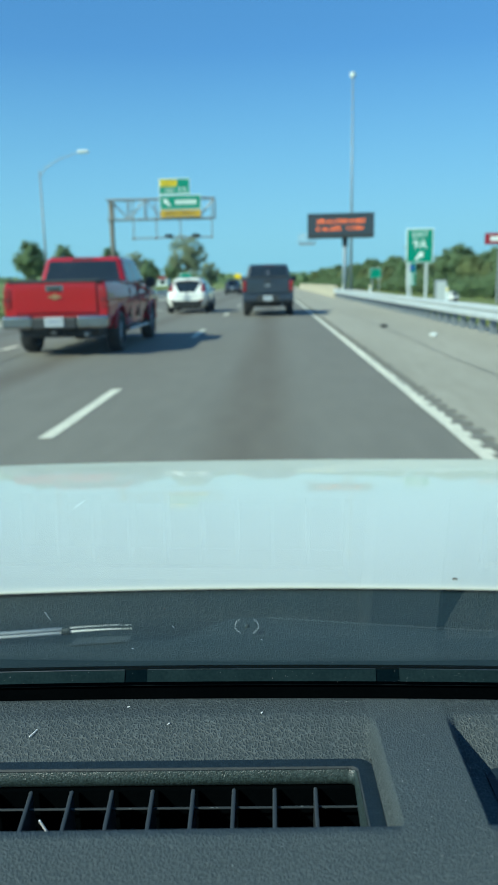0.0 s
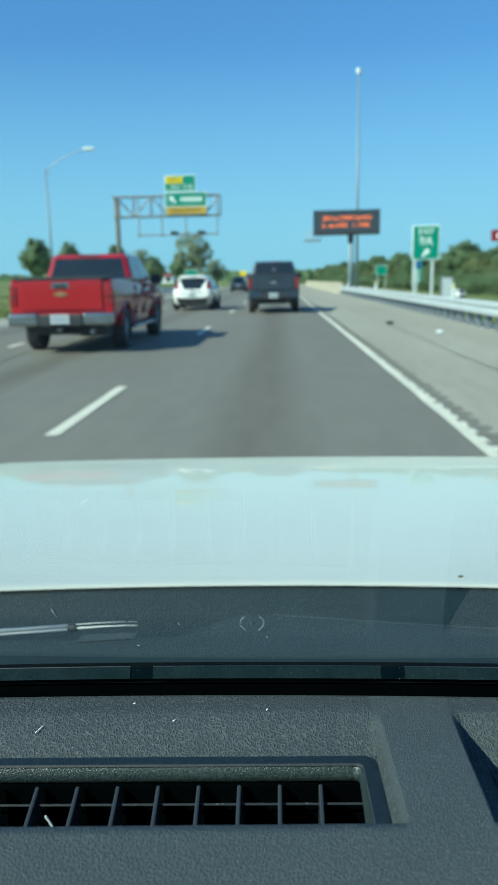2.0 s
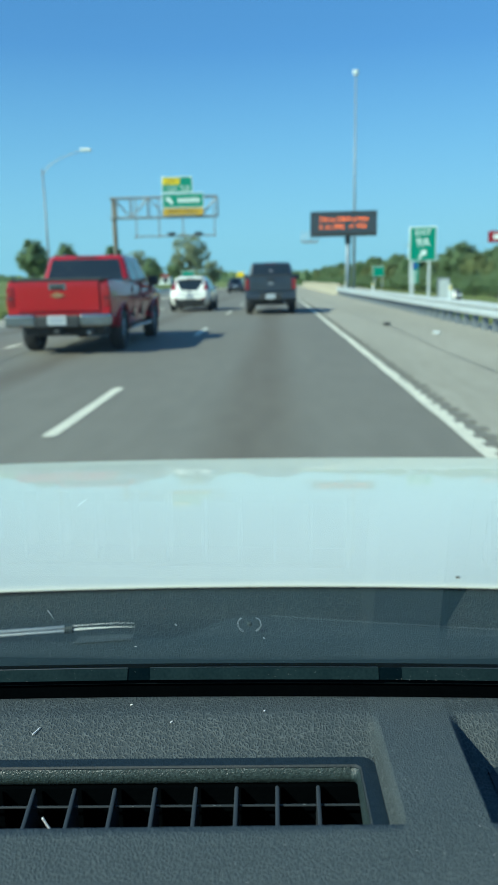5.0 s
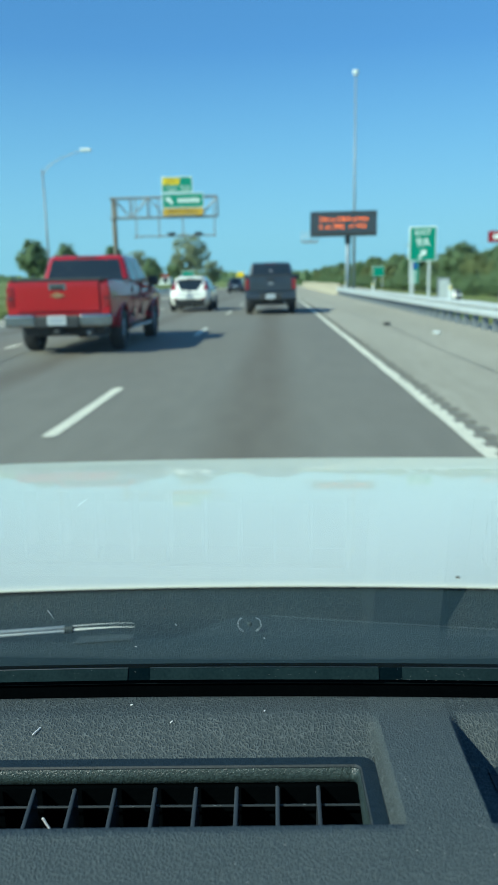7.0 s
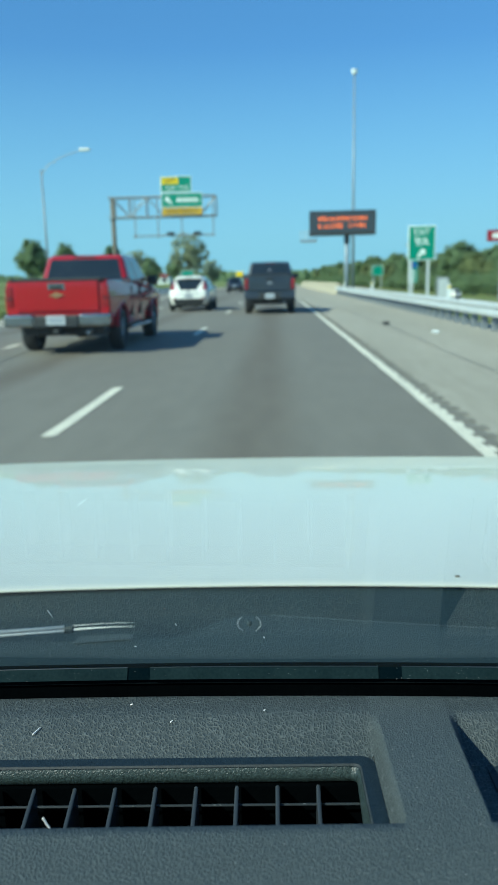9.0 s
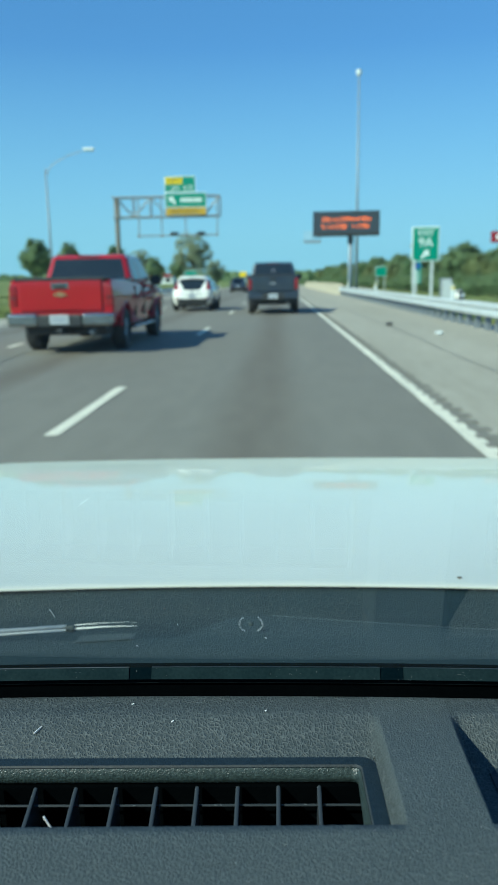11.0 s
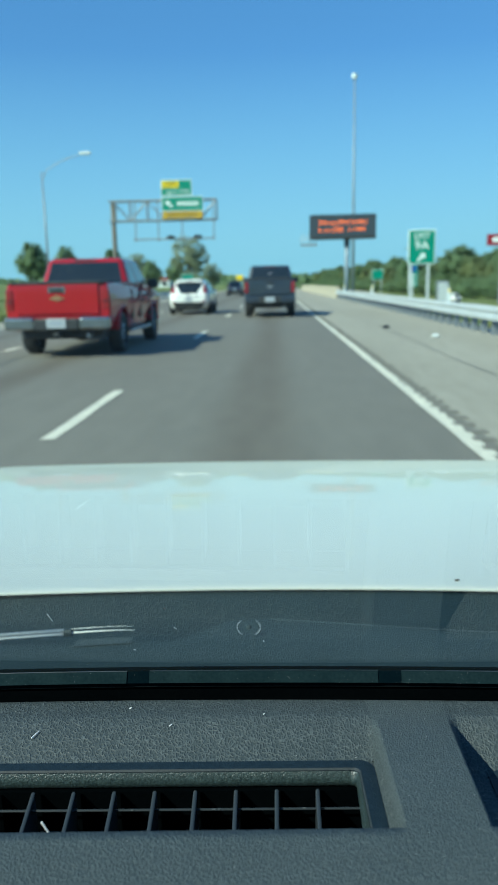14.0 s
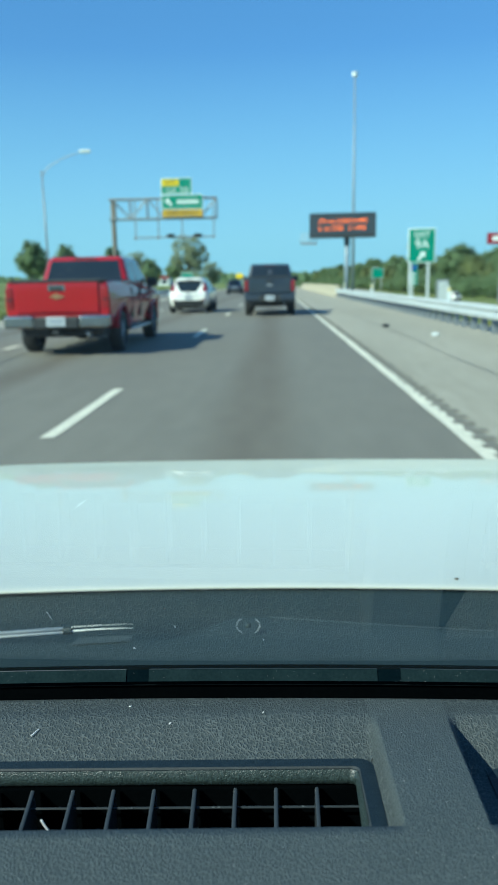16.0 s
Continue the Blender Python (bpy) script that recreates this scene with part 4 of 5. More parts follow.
def crossover(m, label, paint, group, tall_lights=True):
    car = thing("suv", m, label, "car", group)
    r, yr, yf = 0.345, 0.92, 3.55
    bm = bmesh.new()
    rings = []
    for z in (0.30, 0.38, 0.46, 0.54, 0.62, 0.72, 0.82, 0.90, 0.96, 1.02, 1.10, 1.20, 1.30, 1.40, 1.50, 1.56, 1.60, 1.635, 1.66):
        w, a, b = along(SUV_WIDE, z), along(SUV_REAR, z), along(SUV_FRONT, z)
        ring = []
        for t in steps(0, math.tau, 56)[:-1]:
            c, q = math.cos(t), math.sin(t)
            ring.append(bm.verts.new((w * math.copysign(abs(c) ** 0.25, c), (a + b) / 2 + (b - a) / 2 * math.copysign(abs(q) ** 0.25, q), z)))
        rings.append(ring)
    for p, q in zip(rings, rings[1:]):
        for i in range(56):
            bm.faces.new((p[i], p[(i + 1) % 56], q[(i + 1) % 56], q[i]))
    bm.faces.new(rings[0][::-1]), bm.faces.new(rings[-1])
    part("body", bm, paint, car, smooth=True)
    part("underside", abox(-0.72, 0.72, 0.25, 4.3, 0.20, 0.36, 0.04), BLACK_TRIM, car, "dark underbody")
    part("rear_window", rear_patch((-0.34, 0.34), (-0.615, 0.615), 1.00, 1.50, 0.012), CAR_GLASS, car, "dark rear window")
    part("spoiler", rear_patch((-0.61, 0.61), (-0.56, 0.56), 1.53, 1.61, 0.09, 0.11), paint, car)
    part("brake_light", rear_patch((-0.14, 0.14), (-0.14, 0.14), 1.55, 1.575, 0.10, 0.03, 2), DARK_LENS, car)
    part("wiper", rear_patch((-0.02, 0.30), (-0.02, 0.30), 1.075, 1.09, 0.03, 0.02, 2), BLACK_TRIM, car)
    part("front_window", slab([(0.66, 3.20, 1.06), (-0.66, 3.20, 1.06), (-0.55, 2.55, 1.50), (0.55, 2.55, 1.50)], 0.03), CAR_GLASS, car, "dark windshield")
    for s in (-1, 1):
        x0, x1 = (along(SUV_WIDE, z) for z in (1.07, 1.46))
        for a, b in ((0.62, 1.05), (1.12, 1.95), (2.02, 2.72)):
            c = [(s * x0, a - (0.2 if a < 1 else 0), 1.07), (s * x0, b + (0.2 if b > 2.5 else 0), 1.07), (s * x1, b, 1.46), (s * x1, a + 0.1, 1.46)]
            part("side_window", slab(c if s > 0 else c[::-1], 0.012), CAR_GLASS, car, "dark side window")
        far, near = (0.80, 0.60) if tall_lights else (0.80, 0.66)
        lo, hi = sorted((s * near, s * far)), sorted((s * 0.63, s * 0.69))
        part("tail_light", rear_patch(lo, hi, 1.02, 1.42 if tall_lights else 1.12, 0.018), RED_LENS, car, "tall red tail light")
        part("mirror", abox(*sorted((s * 0.86, s * 1.03)), 2.62, 2.74, 1.02, 1.16, 0.03, 2), paint, car)
        part("reflector", rear_patch(sorted((s * 0.56, s * 0.74)), sorted((s * 0.56, s * 0.74)), 0.60, 0.64, 0.03, 0.02, 2), RED_LENS, car)
        part("roof_rail", atube((s * 0.52, 0.95, 1.67), (s * 0.52, 2.2, 1.67), 0.018, n=8), BLACK_TRIM, car)
        for y in (yr, yf):
            bm = bmesh.new()
            lip = [(s * 0.885, y + 0.40 * math.cos(t), 0.34 + 0.40 * math.sin(t)) for t in steps(-0.1, math.pi + 0.1, 14)]
            for a, b in zip(lip, lip[1:]):
                tube(bm, a, b, 0.035, n=6)
            part("wheel_arch", bm, BLACK_TRIM, car, "black arch trim", smooth=True)
            wheel(car, s * 0.80, y, r, 0.23, s)
    part("bumper", rear_patch((-0.79, 0.79), (-0.85, 0.85), 0.31, 0.60, 0.03, 0.05), BLACK_TRIM, car, "black lower rear bumper")
    part("hatch_crease", rear_patch((-0.46, 0.46), (-0.46, 0.46), 0.83, 0.855, 0.02, 0.02, 2), CHROME, car, "bright strip above the plate")
    part("badge", rear_patch((-0.05, 0.05), (-0.05, 0.05), 0.90, 0.97, 0.02, 0.02, 2), CHROME, car, "plain badge")
    plate(car, 0.0, 0.0, 0.72)
    part("exhaust", atube((0.5, 0.02, 0.28), (0.5, 0.6, 0.29), 0.03, n=10), DULL_STEEL, car)
    return car


pickup(pose(-4.05, 13.9, 0, 0, 0, -0.6), "red pickup truck with a chrome rear bumper", RED_PAINT, True, "traffic")
pickup(pose(-0.20, 29.4, 0) @ Matrix.Diagonal((1.0, 1.0, 1.07, 1.0)), "dark grey pickup truck with red tail lights, driving ahead", GREY_PAINT, False, "traffic")
crossover(pose(-3.85, 33.6, 0) @ Matrix.Diagonal((1.04, 1.0, 0.94, 1.0)), "white compact suv with tall red tail lights, driving ahead", WHITE_PAINT, "traffic")
crossover(pose(-4.6, 86.0, 0), "small black suv far ahead on the road", GREY_PAINT, "traffic", False)


# ramp below the embankment with a white car on it
bm = grid(steps(26.5, 31.5, 4), steps(60, 330, 60), lambda x, y: ground_height(29, y) + 0.22)
tagged(part("ramp", bm, CONCRETE, smooth=True), "pale concrete slip road below the embankment", "road", kind="structure")
crossover(pose(29.2, 122.0, ground_height(29, 122) + 0.225, 0, 0, 28), "white car on the slip road below the embankment", WHITE_PAINT, "traffic", False)


# ---- roadside furniture ----
def guard_rail(name, x, y0, y1, face, label, parent_group):
    rail = thing(name, pose(x, y0, 0), label, "guardrail", parent_group)
    prof = [(0.0, 0.42), (-0.035, 0.435), (-0.05, 0.46), (-0.05, 0.53), (-0.035, 0.555), (0.0, 0.575), (0.0, 0.60), (-0.035, 0.62), (-0.05, 0.645), (-0.05, 0.715), (-0.035, 0.74), (0.0, 0.755)]
    prof = [(px, pz - 0.075) for px, pz in prof]
    n = int((y1 - y0) / 3.81)
    for i in range(n):
        bm = bmesh.new()
        a, b = ([bm.verts.new((px * face, yy, pz)) for px, pz in prof] for yy in (i * 3.81, i * 3.81 + 3.83))
        for k in range(len(prof) - 1):
            bm.faces.new((a[k], a[k + 1], b[k + 1], b[k]))
        bm.normal_update()
        bmesh.ops.solidify(bm, geom=bm.faces[:], thickness=0.006)
        part("beam", bm, STEEL, rail, "galvanised corrugated beam")
    bm0 = abox(0.10 * face if face > 0 else 0.25 * face, 0.25 * face if face > 0 else 0.10 * face, -0.06, 0.06, -0.9, 0.62, 0.006)
    p0 = part("post", bm0, DULL_STEEL, rail)
    bm1 = abox(min(0.005 * face, 0.10 * face), max(0.005 * face, 0.10 * face), -0.05, 0.05, 0.36, 0.64, 0.004)
    b0 = part("block", bm1, DULL_STEEL, rail)
    for i in range(1, int((y1 - y0) / 0.9525)):
        for o in (p0, b0):
            c = o.copy()
            scene.collection.objects.link(c)
            c.location = (0, i * 0.9525, 0)
    return rail


guard_rail("guardrail", 5.05, 9.5, 64.5, 1, "galvanised guardrail on steel posts beside the shoulder", "guardrails")
guard_rail("guardrail", -10.6, 33.0, 112.0, -1, "galvanised guardrail along the grass median", "guardrails")

barrier = thing("concrete_barrier", pose(5.35, 64.0, 0), "beige concrete barrier wall along the shoulder", "barrier", kind="structure")
prof = [(-0.30, -0.1), (-0.30, 0.08), (-0.16, 0.33), (-0.09, 0.95), (0.09, 0.95), (0.12, -0.1)]
for i in range(14):
    bm = bmesh.new()
    a, b = ([bm.verts.new((px, yy, pz)) for px, pz in prof] for yy in (i * 6.0, i * 6.0 + 5.97))
    for k in range(len(prof)):
        j = (k + 1) % len(prof)
        bm.faces.new((a[k], b[k], b[j], a[j]))
    bm.faces.new(a[::-1]), bm.faces.new(b)
    bmesh.ops.recalc_face_normals(bm, faces=bm.faces)
    part("barrier_segment", bm, BARRIER, barrier)


def message_board(m):
    b = thing("message_board", m, "dark electronic message board with amber words on a steel post", "road sign")
    W, H, zc = 8.6, 3.1, 8.35
    part("post", atube((0.6, 0.9, -2.8), (0.6, 0.9, zc), 0.32, 0.30, n=20), MAST_STEEL, b, "grey round steel post", smooth=True)
    part("collar", atube((0.6, 0.9, zc - 2.6), (0.6, 0.9, zc - 1.4), 0.37, n=20), BOARD, b)
    case = part("case", abox(-W / 2, W / 2, 0, 1.1, zc - H / 2, zc + H / 2, 0.05, 2), BOARD, b, "dark cabinet")
    bm = bmesh.new()
    for x0, x1, z0, z1 in ((-W / 2, W / 2, H / 2 - 0.14, H / 2), (-W / 2, W / 2, -H / 2, -H / 2 + 0.34), (-W / 2, -W / 2 + 0.16, -H / 2, H / 2), (W / 2 - 0.16, W / 2, -H / 2, H / 2)):
        box(bm, x0, x1, -0.05, 0.0, zc + z0, zc + z1, 0.012)
    part("frame", bm, BLACK_TRIM, case)
    letters("words", "370 via 270W 6 MIN", 0.74, LED, case, pose(0.0, -0.02, zc + 0.52))
    letters("words", "IL via 270E   11 MIN", 0.74, LED, case, pose(-0.1, -0.02, zc - 0.38))
    deck = part("catwalk", abox(-W / 2 - 1.2, -W / 2 + 1.0, 0.1, 1.0, zc - H / 2 - 0.75, zc - H / 2 - 0.50, 0.02), DULL_STEEL, b, "grey service platform")
    bm = bmesh.new()
    z0, z1 = zc - H / 2 - 0.5, zc - H / 2 + 0.55
    for x in (-W / 2 - 1.15, -W / 2 - 0.55):
        for y in (0.15, 0.95):
            tube(bm, (x, y, z0), (x, y, z1), 0.03, n=6)
    for y in (0.15, 0.95):
        for z in (z1, (z0 + z1) / 2):
            tube(bm, (-W / 2 - 1.15, y, z), (-W / 2, y, z), 0.025, n=6)
    part("railing", bm, STEEL, deck)
    for x in (-W / 2 + 0.1, -W / 2 + 0.9):
        part("hanger", abox(x - 0.05, x + 0.05, 0.4, 0.6, zc - H / 2 - 0.55, zc - H / 2 + 0.05), DULL_STEEL, deck)
    return b


message_board(pose(8.9, 101.0, 0, 0, 0, -3))

mast = thing("light_mast", pose(11.4, 112.0, 0), "tall slim grey steel lighting mast", "mast")
part("pole", atube((0, 0, -2.9), (0, 0, 29.3), 0.25, 0.11, n=16), MAST_STEEL, mast, smooth=True)
part("crown_ring", atube((0, 0, 28.9), (0, 0, 29.5), 0.34, 0.42, n=16), SIGN_WHITE, mast, "pale lamp ring")


def sign_board(parent, name, x0, x1, z0, z1, y, mat, border=0.06, label=""):
    p = part(name, abox(x0, x1, y, y + 0.05, z0, z1, 0.02), SIGN_WHITE, parent, label or "green sign panel with a white border")
    bm = abox(x0 + border, x1 - border, y - 0.006, y, z0 + border, z1 - border)
    part("sign_face", bm, mat, p)
    return p


def arrow(parent, x, z, y, size, turn):
    bm = bmesh.new()
    pts = [(-0.12, -0.5), (0.12, -0.5), (0.12, 0.05), (0.36, 0.05), (0.0, 0.5), (-0.36, 0.05), (-0.12, 0.05)]
    c, s = math.cos(radians(turn)), math.sin(radians(turn))
    a, b = ([bm.verts.new((x + size * (px * c - pz * s), yy, z + size * (px * s + pz * c))) for px, pz in pts] for yy in (y, y + 0.012))
    bm.faces.new(a), bm.faces.new(b[::-1])
    for i in range(len(pts)):
        j = (i + 1) % len(pts)
        bm.faces.new((a[j], a[i], b[i], b[j]))
    bmesh.ops.recalc_face_normals(bm, faces=bm.faces)
    return part("arrow", bm, SIGN_WHITE, parent, "white arrow")


# exit sign on two posts in the grass
sign = thing("exit_sign", pose(8.75, 46.0, 0, 0, 0, -4), "green exit sign with a white arrow on two steel posts", "road sign")
panel = sign_board(sign, "panel", -0.80, 0.80, 2.25, 4.25, 0, SIGN_GREEN)
letters("words", "EXIT", 0.46, SIGN_WHITE, panel, pose(0, -0.008, 3.88))
letters("words", "9A", 0.72, SIGN_WHITE, panel, pose(0, -0.008, 3.32))
arrow(panel, 0.0, 2.68, -0.018, 0.62, -45)
for x in (-0.62, 0.42):
    part("post", abox(x - 0.08, x + 0.08, 0.05, 0.2, -2.0, 4.1, 0.01), STEEL, sign)

# narrow route marker beside the rail
mark = thing("mile_marker", pose(12.6, 70.0, 0), "narrow green and blue route marker on a thin post", "road sign")
panel = sign_board(mark, "panel", -0.42, 0.42, 0.75, 3.0, 0, SIGN_GREEN, 0.03)
part("route_shield", abox(-0.30, 0.30, -0.012, -0.006, 2.1, 2.6), SIGN_BLUE, panel, "blue shield")
bm = bmesh.new()
for z in (1.75, 1.35, 1.0):
    box(bm, -0.2, 0.2, -0.012, -0.006, z - 0.09, z + 0.09)
part("bars", bm, SIGN_WHITE, panel, "pale bars")
part("post", abox(-0.05, 0.05, 0.05, 0.13, -2.6, 2.9), STEEL, mark)

# cantilever gantry over the left lanes
gantry = thing("sign_gantry", pose(-16.9, 81.0, 0), "weathered steel cantilever gantry with green and yellow exit signs", "road sign")
part("post", atube((0, 0, -0.5), (0, 0, 10.0), 0.26, 0.24, n=18), WOOD_POST, gantry, "brown weathered round post", smooth=True)
Z0, Z1, L = 8.0, 10.0, 10.9
for y in (-0.45, 0.45):
    for z in (Z0, Z1):
        part("chord", atube((-0.4, y, z), (L, y, z), 0.085, n=8), DULL_STEEL, gantry)
    n = 6
    for i in range(n):
        x0, x1 = i * L / n, (i + 1) * L / n
        a, b = (Z0, Z1) if i % 2 else (Z1, Z0)
        part("brace", atube((x0, y, a), (x1, y, b), 0.05, n=6), DULL_STEEL, gantry)
        part("upright", atube((x1, y, Z0), (x1, y, Z1), 0.06, n=6), DULL_STEEL, gantry)
for x in (0.4, 2.4, 4.8, 7.3, 10.6):
    part("hanger", abox(x - 0.06, x + 0.06, -0.62, -0.50, 5.95 if x > 1 else Z0, Z1, 0.01), DULL_STEEL, gantry)
walkway = part("light_rail", abox(2.3, 10.8, -1.5, -1.36, 5.95, 6.1, 0.02), DULL_STEEL, gantry, "lamp rail below the signs")
for x in (2.4, 4.8, 7.3, 10.6):
    part("bracket", abox(x - 0.05, x + 0.05, -1.5, -0.5, 5.86, 5.98), DULL_STEEL, walkway)
for x in (6.2, 9.0):
    part("sign_lamp", abox(x - 0.4, x + 0.4, -1.75, -1.35, 6.1, 6.35, 0.05), BLACK_TRIM, walkway, "dark sign lamp")
upper = sign_board(gantry, "panel", 5.25, 8.45, 10.35, 11.95, -0.75, SIGN_GREEN, 0.07)
tab = part("yellow_tab", abox(5.36, 7.1, -0.768, -0.757, 11.15, 11.80, 0.0), SIGN_YELLOW, upper, "yellow tab")
letters("words", "LEFT", 0.62, SIGN_INK, tab, pose(6.23, -0.775, 11.47))
letters("words", "EXIT", 0.50, SIGN_WHITE, upper, pose(6.35, -0.764, 10.72))
letters("words", "9 B", 0.66, SIGN_WHITE, upper, pose(7.65, -0.764, 10.76))
lower = sign_board(gantry, "panel", 5.25, 9.55, 8.85, 10.30, -0.75, SIGN_GREEN, 0.07)
arrow(lower, 6.0, 9.58, -0.772, 0.95, 45)
bm = bmesh.new()
for i in range(6):
    x = 6.9 + i * 0.38
    box(bm, x, x + 0.26, -0.766, -0.757, 9.36, 9.80)
part("bars", bm, SIGN_WHITE, lower, "white bars")
yellow = part("yellow_panel", abox(5.30, 9.50, -0.75, -0.70, 8.10, 8.82, 0.015), SIGN_ORANGE, gantry, "faded yellow panel")
letters("words", "EXIT ONLY", 0.60, SIGN_INK, yellow, pose(7.4, -0.76, 8.46))

# street lamp on the grass bank
lamp = thing("street_lamp", pose(-18.2, 61.0, 0), "grey street lamp with a long curved arm", "street lamp")
part("pole", atube((0, 0, -0.5), (0, 0, 10.2), 0.10, 0.06, n=12), DULL_STEEL, lamp, smooth=True)
bm = bmesh.new()
pts = [(0, 0, 9.7), (0.5, 0, 10.4), (1.6, 0, 11.0), (3.2, 0, 11.5)]
for a, b in zip(pts, pts[1:]):
    tube(bm, a, b, 0.04, 0.03, n=8)
part("arm", bm, DULL_STEEL, lamp)
part("lamp_head", abox(3.1, 3.95, -0.2, 0.2, 11.42, 11.62, 0.06, 2), SIGN_WHITE, lamp, "pale lamp head")

# yellow marker at the far end of the barrier, small sign cabinet behind the rail
hazard = thing("hazard_marker", pose(-5.9, 128.0, 0), "small yellow warning sign far along the road", "road sign")
part("panel", abox(-0.55, 0.55, 0, 0.05, 2.0, 2.8, 0.02), SIGN_YELLOW, hazard)
for x in (-0.4, 0.4):
    part("post", abox(x - 0.05, x + 0.05, 0.05, 0.13, -0.2, 2.7), STEEL, hazard)
cabinet = thing("utility_cabinet", pose(13.6, 62.0, 0), "grey metal utility cabinet beyond the guardrail", "cabinet")
part("body", abox(-0.45, 0.45, 0, 0.6, -2.4, 1.25, 0.03), DULL_STEEL, cabinet)
part("cabinet_door", abox(-0.38, 0.38, -0.02, 0.0, -1.2, 1.12, 0.01), STEEL, cabinet)

# far billboard, pole, small far sign and reflector posts
board = thing("billboard", pose(35.2, 120.0, -2.5), "small red and white billboard on a steel post", "billboard")
part("panel", abox(-2.4, 2.4, 0, 0.3, 8.9, 10.6, 0.04), RED_LENS, board, "red panel")
part("panel_stripe", abox(-1.6, 0.6, -0.02, 0.0, 9.4, 10.1), SIGN_WHITE, board, "white bar")
part("post", atube((0, 0.4, -0.3), (0, 0.4, 9.0), 0.22, n=12), DULL_STEEL, board)
pole = thing("utility_pole", pose(17.6, 100.0, -2.6), "thin weathered wooden utility pole", "pole")
part("shaft", atube((0, 0, -0.3), (0, 0, 8.6), 0.15, 0.10, n=10), WOOD_POST, pole)
part("crossarm", abox(-0.7, 0.7, -0.06, 0.06, 7.9, 8.05, 0.01), WOOD_POST, pole)
far_sign = thing("direction_sign", pose(16.6, 124.0, -2.6), "small green direction sign far off on two posts", "road sign")
panel = sign_board(far_sign, "panel", -0.9, 0.9, 4.2, 5.8, 0, SIGN_GREEN, 0.05)
for x in (-0.6, 0.6):
    part("post", abox(x - 0.05, x + 0.05, 0.05, 0.13, -0.2, 5.7), STEEL, far_sign)
left_sign = thing("direction_sign", pose(-12.4, 108.0, 0), "small green direction sign on two posts beside the median", "road sign")
sign_board(left_sign, "panel", -0.85, 0.85, 1.35, 2.85, 0, SIGN_GREEN, 0.05)
for x in (-0.6, 0.6):
    part("post", abox(x - 0.05, x + 0.05, 0.05, 0.13, -0.2, 2.7), STEEL, left_sign)
reflector = thing("reflector_post", pose(5.45, 24.0, -0.05), "slim white reflector post behind the guardrail", "post", "reflector posts")
part("blade", abox(-0.05, 0.05, -0.01, 0.01, 0.0, 1.12, 0.004), SIGN_WHITE, reflector)
part("lens", abox(-0.035, 0.035, -0.016, -0.010, 0.98, 1.07), SIGN_YELLOW, reflector, "amber lens")
for y in (43.0, 60.0):
    copy_thing(reflector, pose(5.45, y, -0.05))


# ---- trees ----
def tree(name, label, h, spread, leaves, seed, trunk_h=0.28, count=1500, group="roadside trees"):
    rnd = random.Random(seed)
    t = thing(name, pose(0, 0, 0), label, "tree", group)
    bm = bmesh.new()
    top = Vector((rnd.uniform(-0.3, 0.3), rnd.uniform(-0.3, 0.3), h * 0.72))
    tube(bm, (0, 0, -0.4), (top.x * 0.4, top.y * 0.4, h * 0.38), h * 0.028, h * 0.020, n=8)
    tube(bm, (top.x * 0.4, top.y * 0.4, h * 0.38), top, h * 0.020, h * 0.006, n=7)
    blobs = []
    mid, up = h * (0.5 + trunk_h * 0.45), h * (0.5 - trunk_h * 0.42)
    for i in range(110):
        d = Vector((rnd.gauss(0, 1), rnd.gauss(0, 1), rnd.gauss(0, 1))).normalized() * rnd.random() ** 0.36
        narrow = (1 - 0.30 * max(0, d.z)) * (1 - 0.18 * max(0, -d.z))
        c = Vector((d.x * spread * 0.80 * narrow, d.y * spread * 0.80 * narrow, mid + d.z * up * 0.88))
        blobs.append((c, spread * rnd.uniform(0.13, 0.27)))
        if i % 7 == 1:
            tube(bm, (top.x * 0.3, top.y * 0.3, h * rnd.uniform(0.2, 0.5)), c, h * 0.010, h * 0.003, n=5)
    part("trunk", bm, BARK, t, "grey-brown trunk and limbs")
    verts, faces = [], []
    for i in range(count):
        c, r = blobs[rnd.randrange(len(blobs))]
        d = Vector((rnd.gauss(0, 1), rnd.gauss(0, 1), rnd.gauss(0, 1))).normalized() * r * (rnd.random() ** 0.55) * rnd.uniform(0.85, 1.12)
        d.z *= 0.8
        p = c + d
        s = h * rnd.uniform(0.010, 0.021)
        nrm = (d.normalized() * 0.5 + (p - Vector((0, 0, mid))).normalized() * 1.5 + Vector((rnd.uniform(-1, 1), rnd.uniform(-1, 1), rnd.uniform(-0.3, 1))) * 0.7).normalized()
        q = nrm.to_track_quat("Z", "Y") @ Euler((0, 0, rnd.uniform(0, 6))).to_quaternion()
        k = len(verts)
        for ang, l in ((0, 1.3), (1.5, 0.8), (3.1, 1.2), (4.6, 0.8)):
            verts.append(p + q @ Vector((math.cos(ang) * s * l, math.sin(ang) * s * l, rnd.uniform(-0.3, 0.3) * s)))
        faces.append(tuple(range(k, k + 4)))
    me = bpy.data.meshes.new("crown")
    me.from_pydata(verts, [], faces)
    me.materials.append(leaves)
    crown = new("crown", me)
    crown.parent = t
    return t


def plant(proto, x, y, s=1.0, turn=0.0):
    o = copy_thing(proto, pose(x, y, ground_height(x, y) - 0.05, 0, 0, turn))
    o.scale = (s, s, s)
    return o


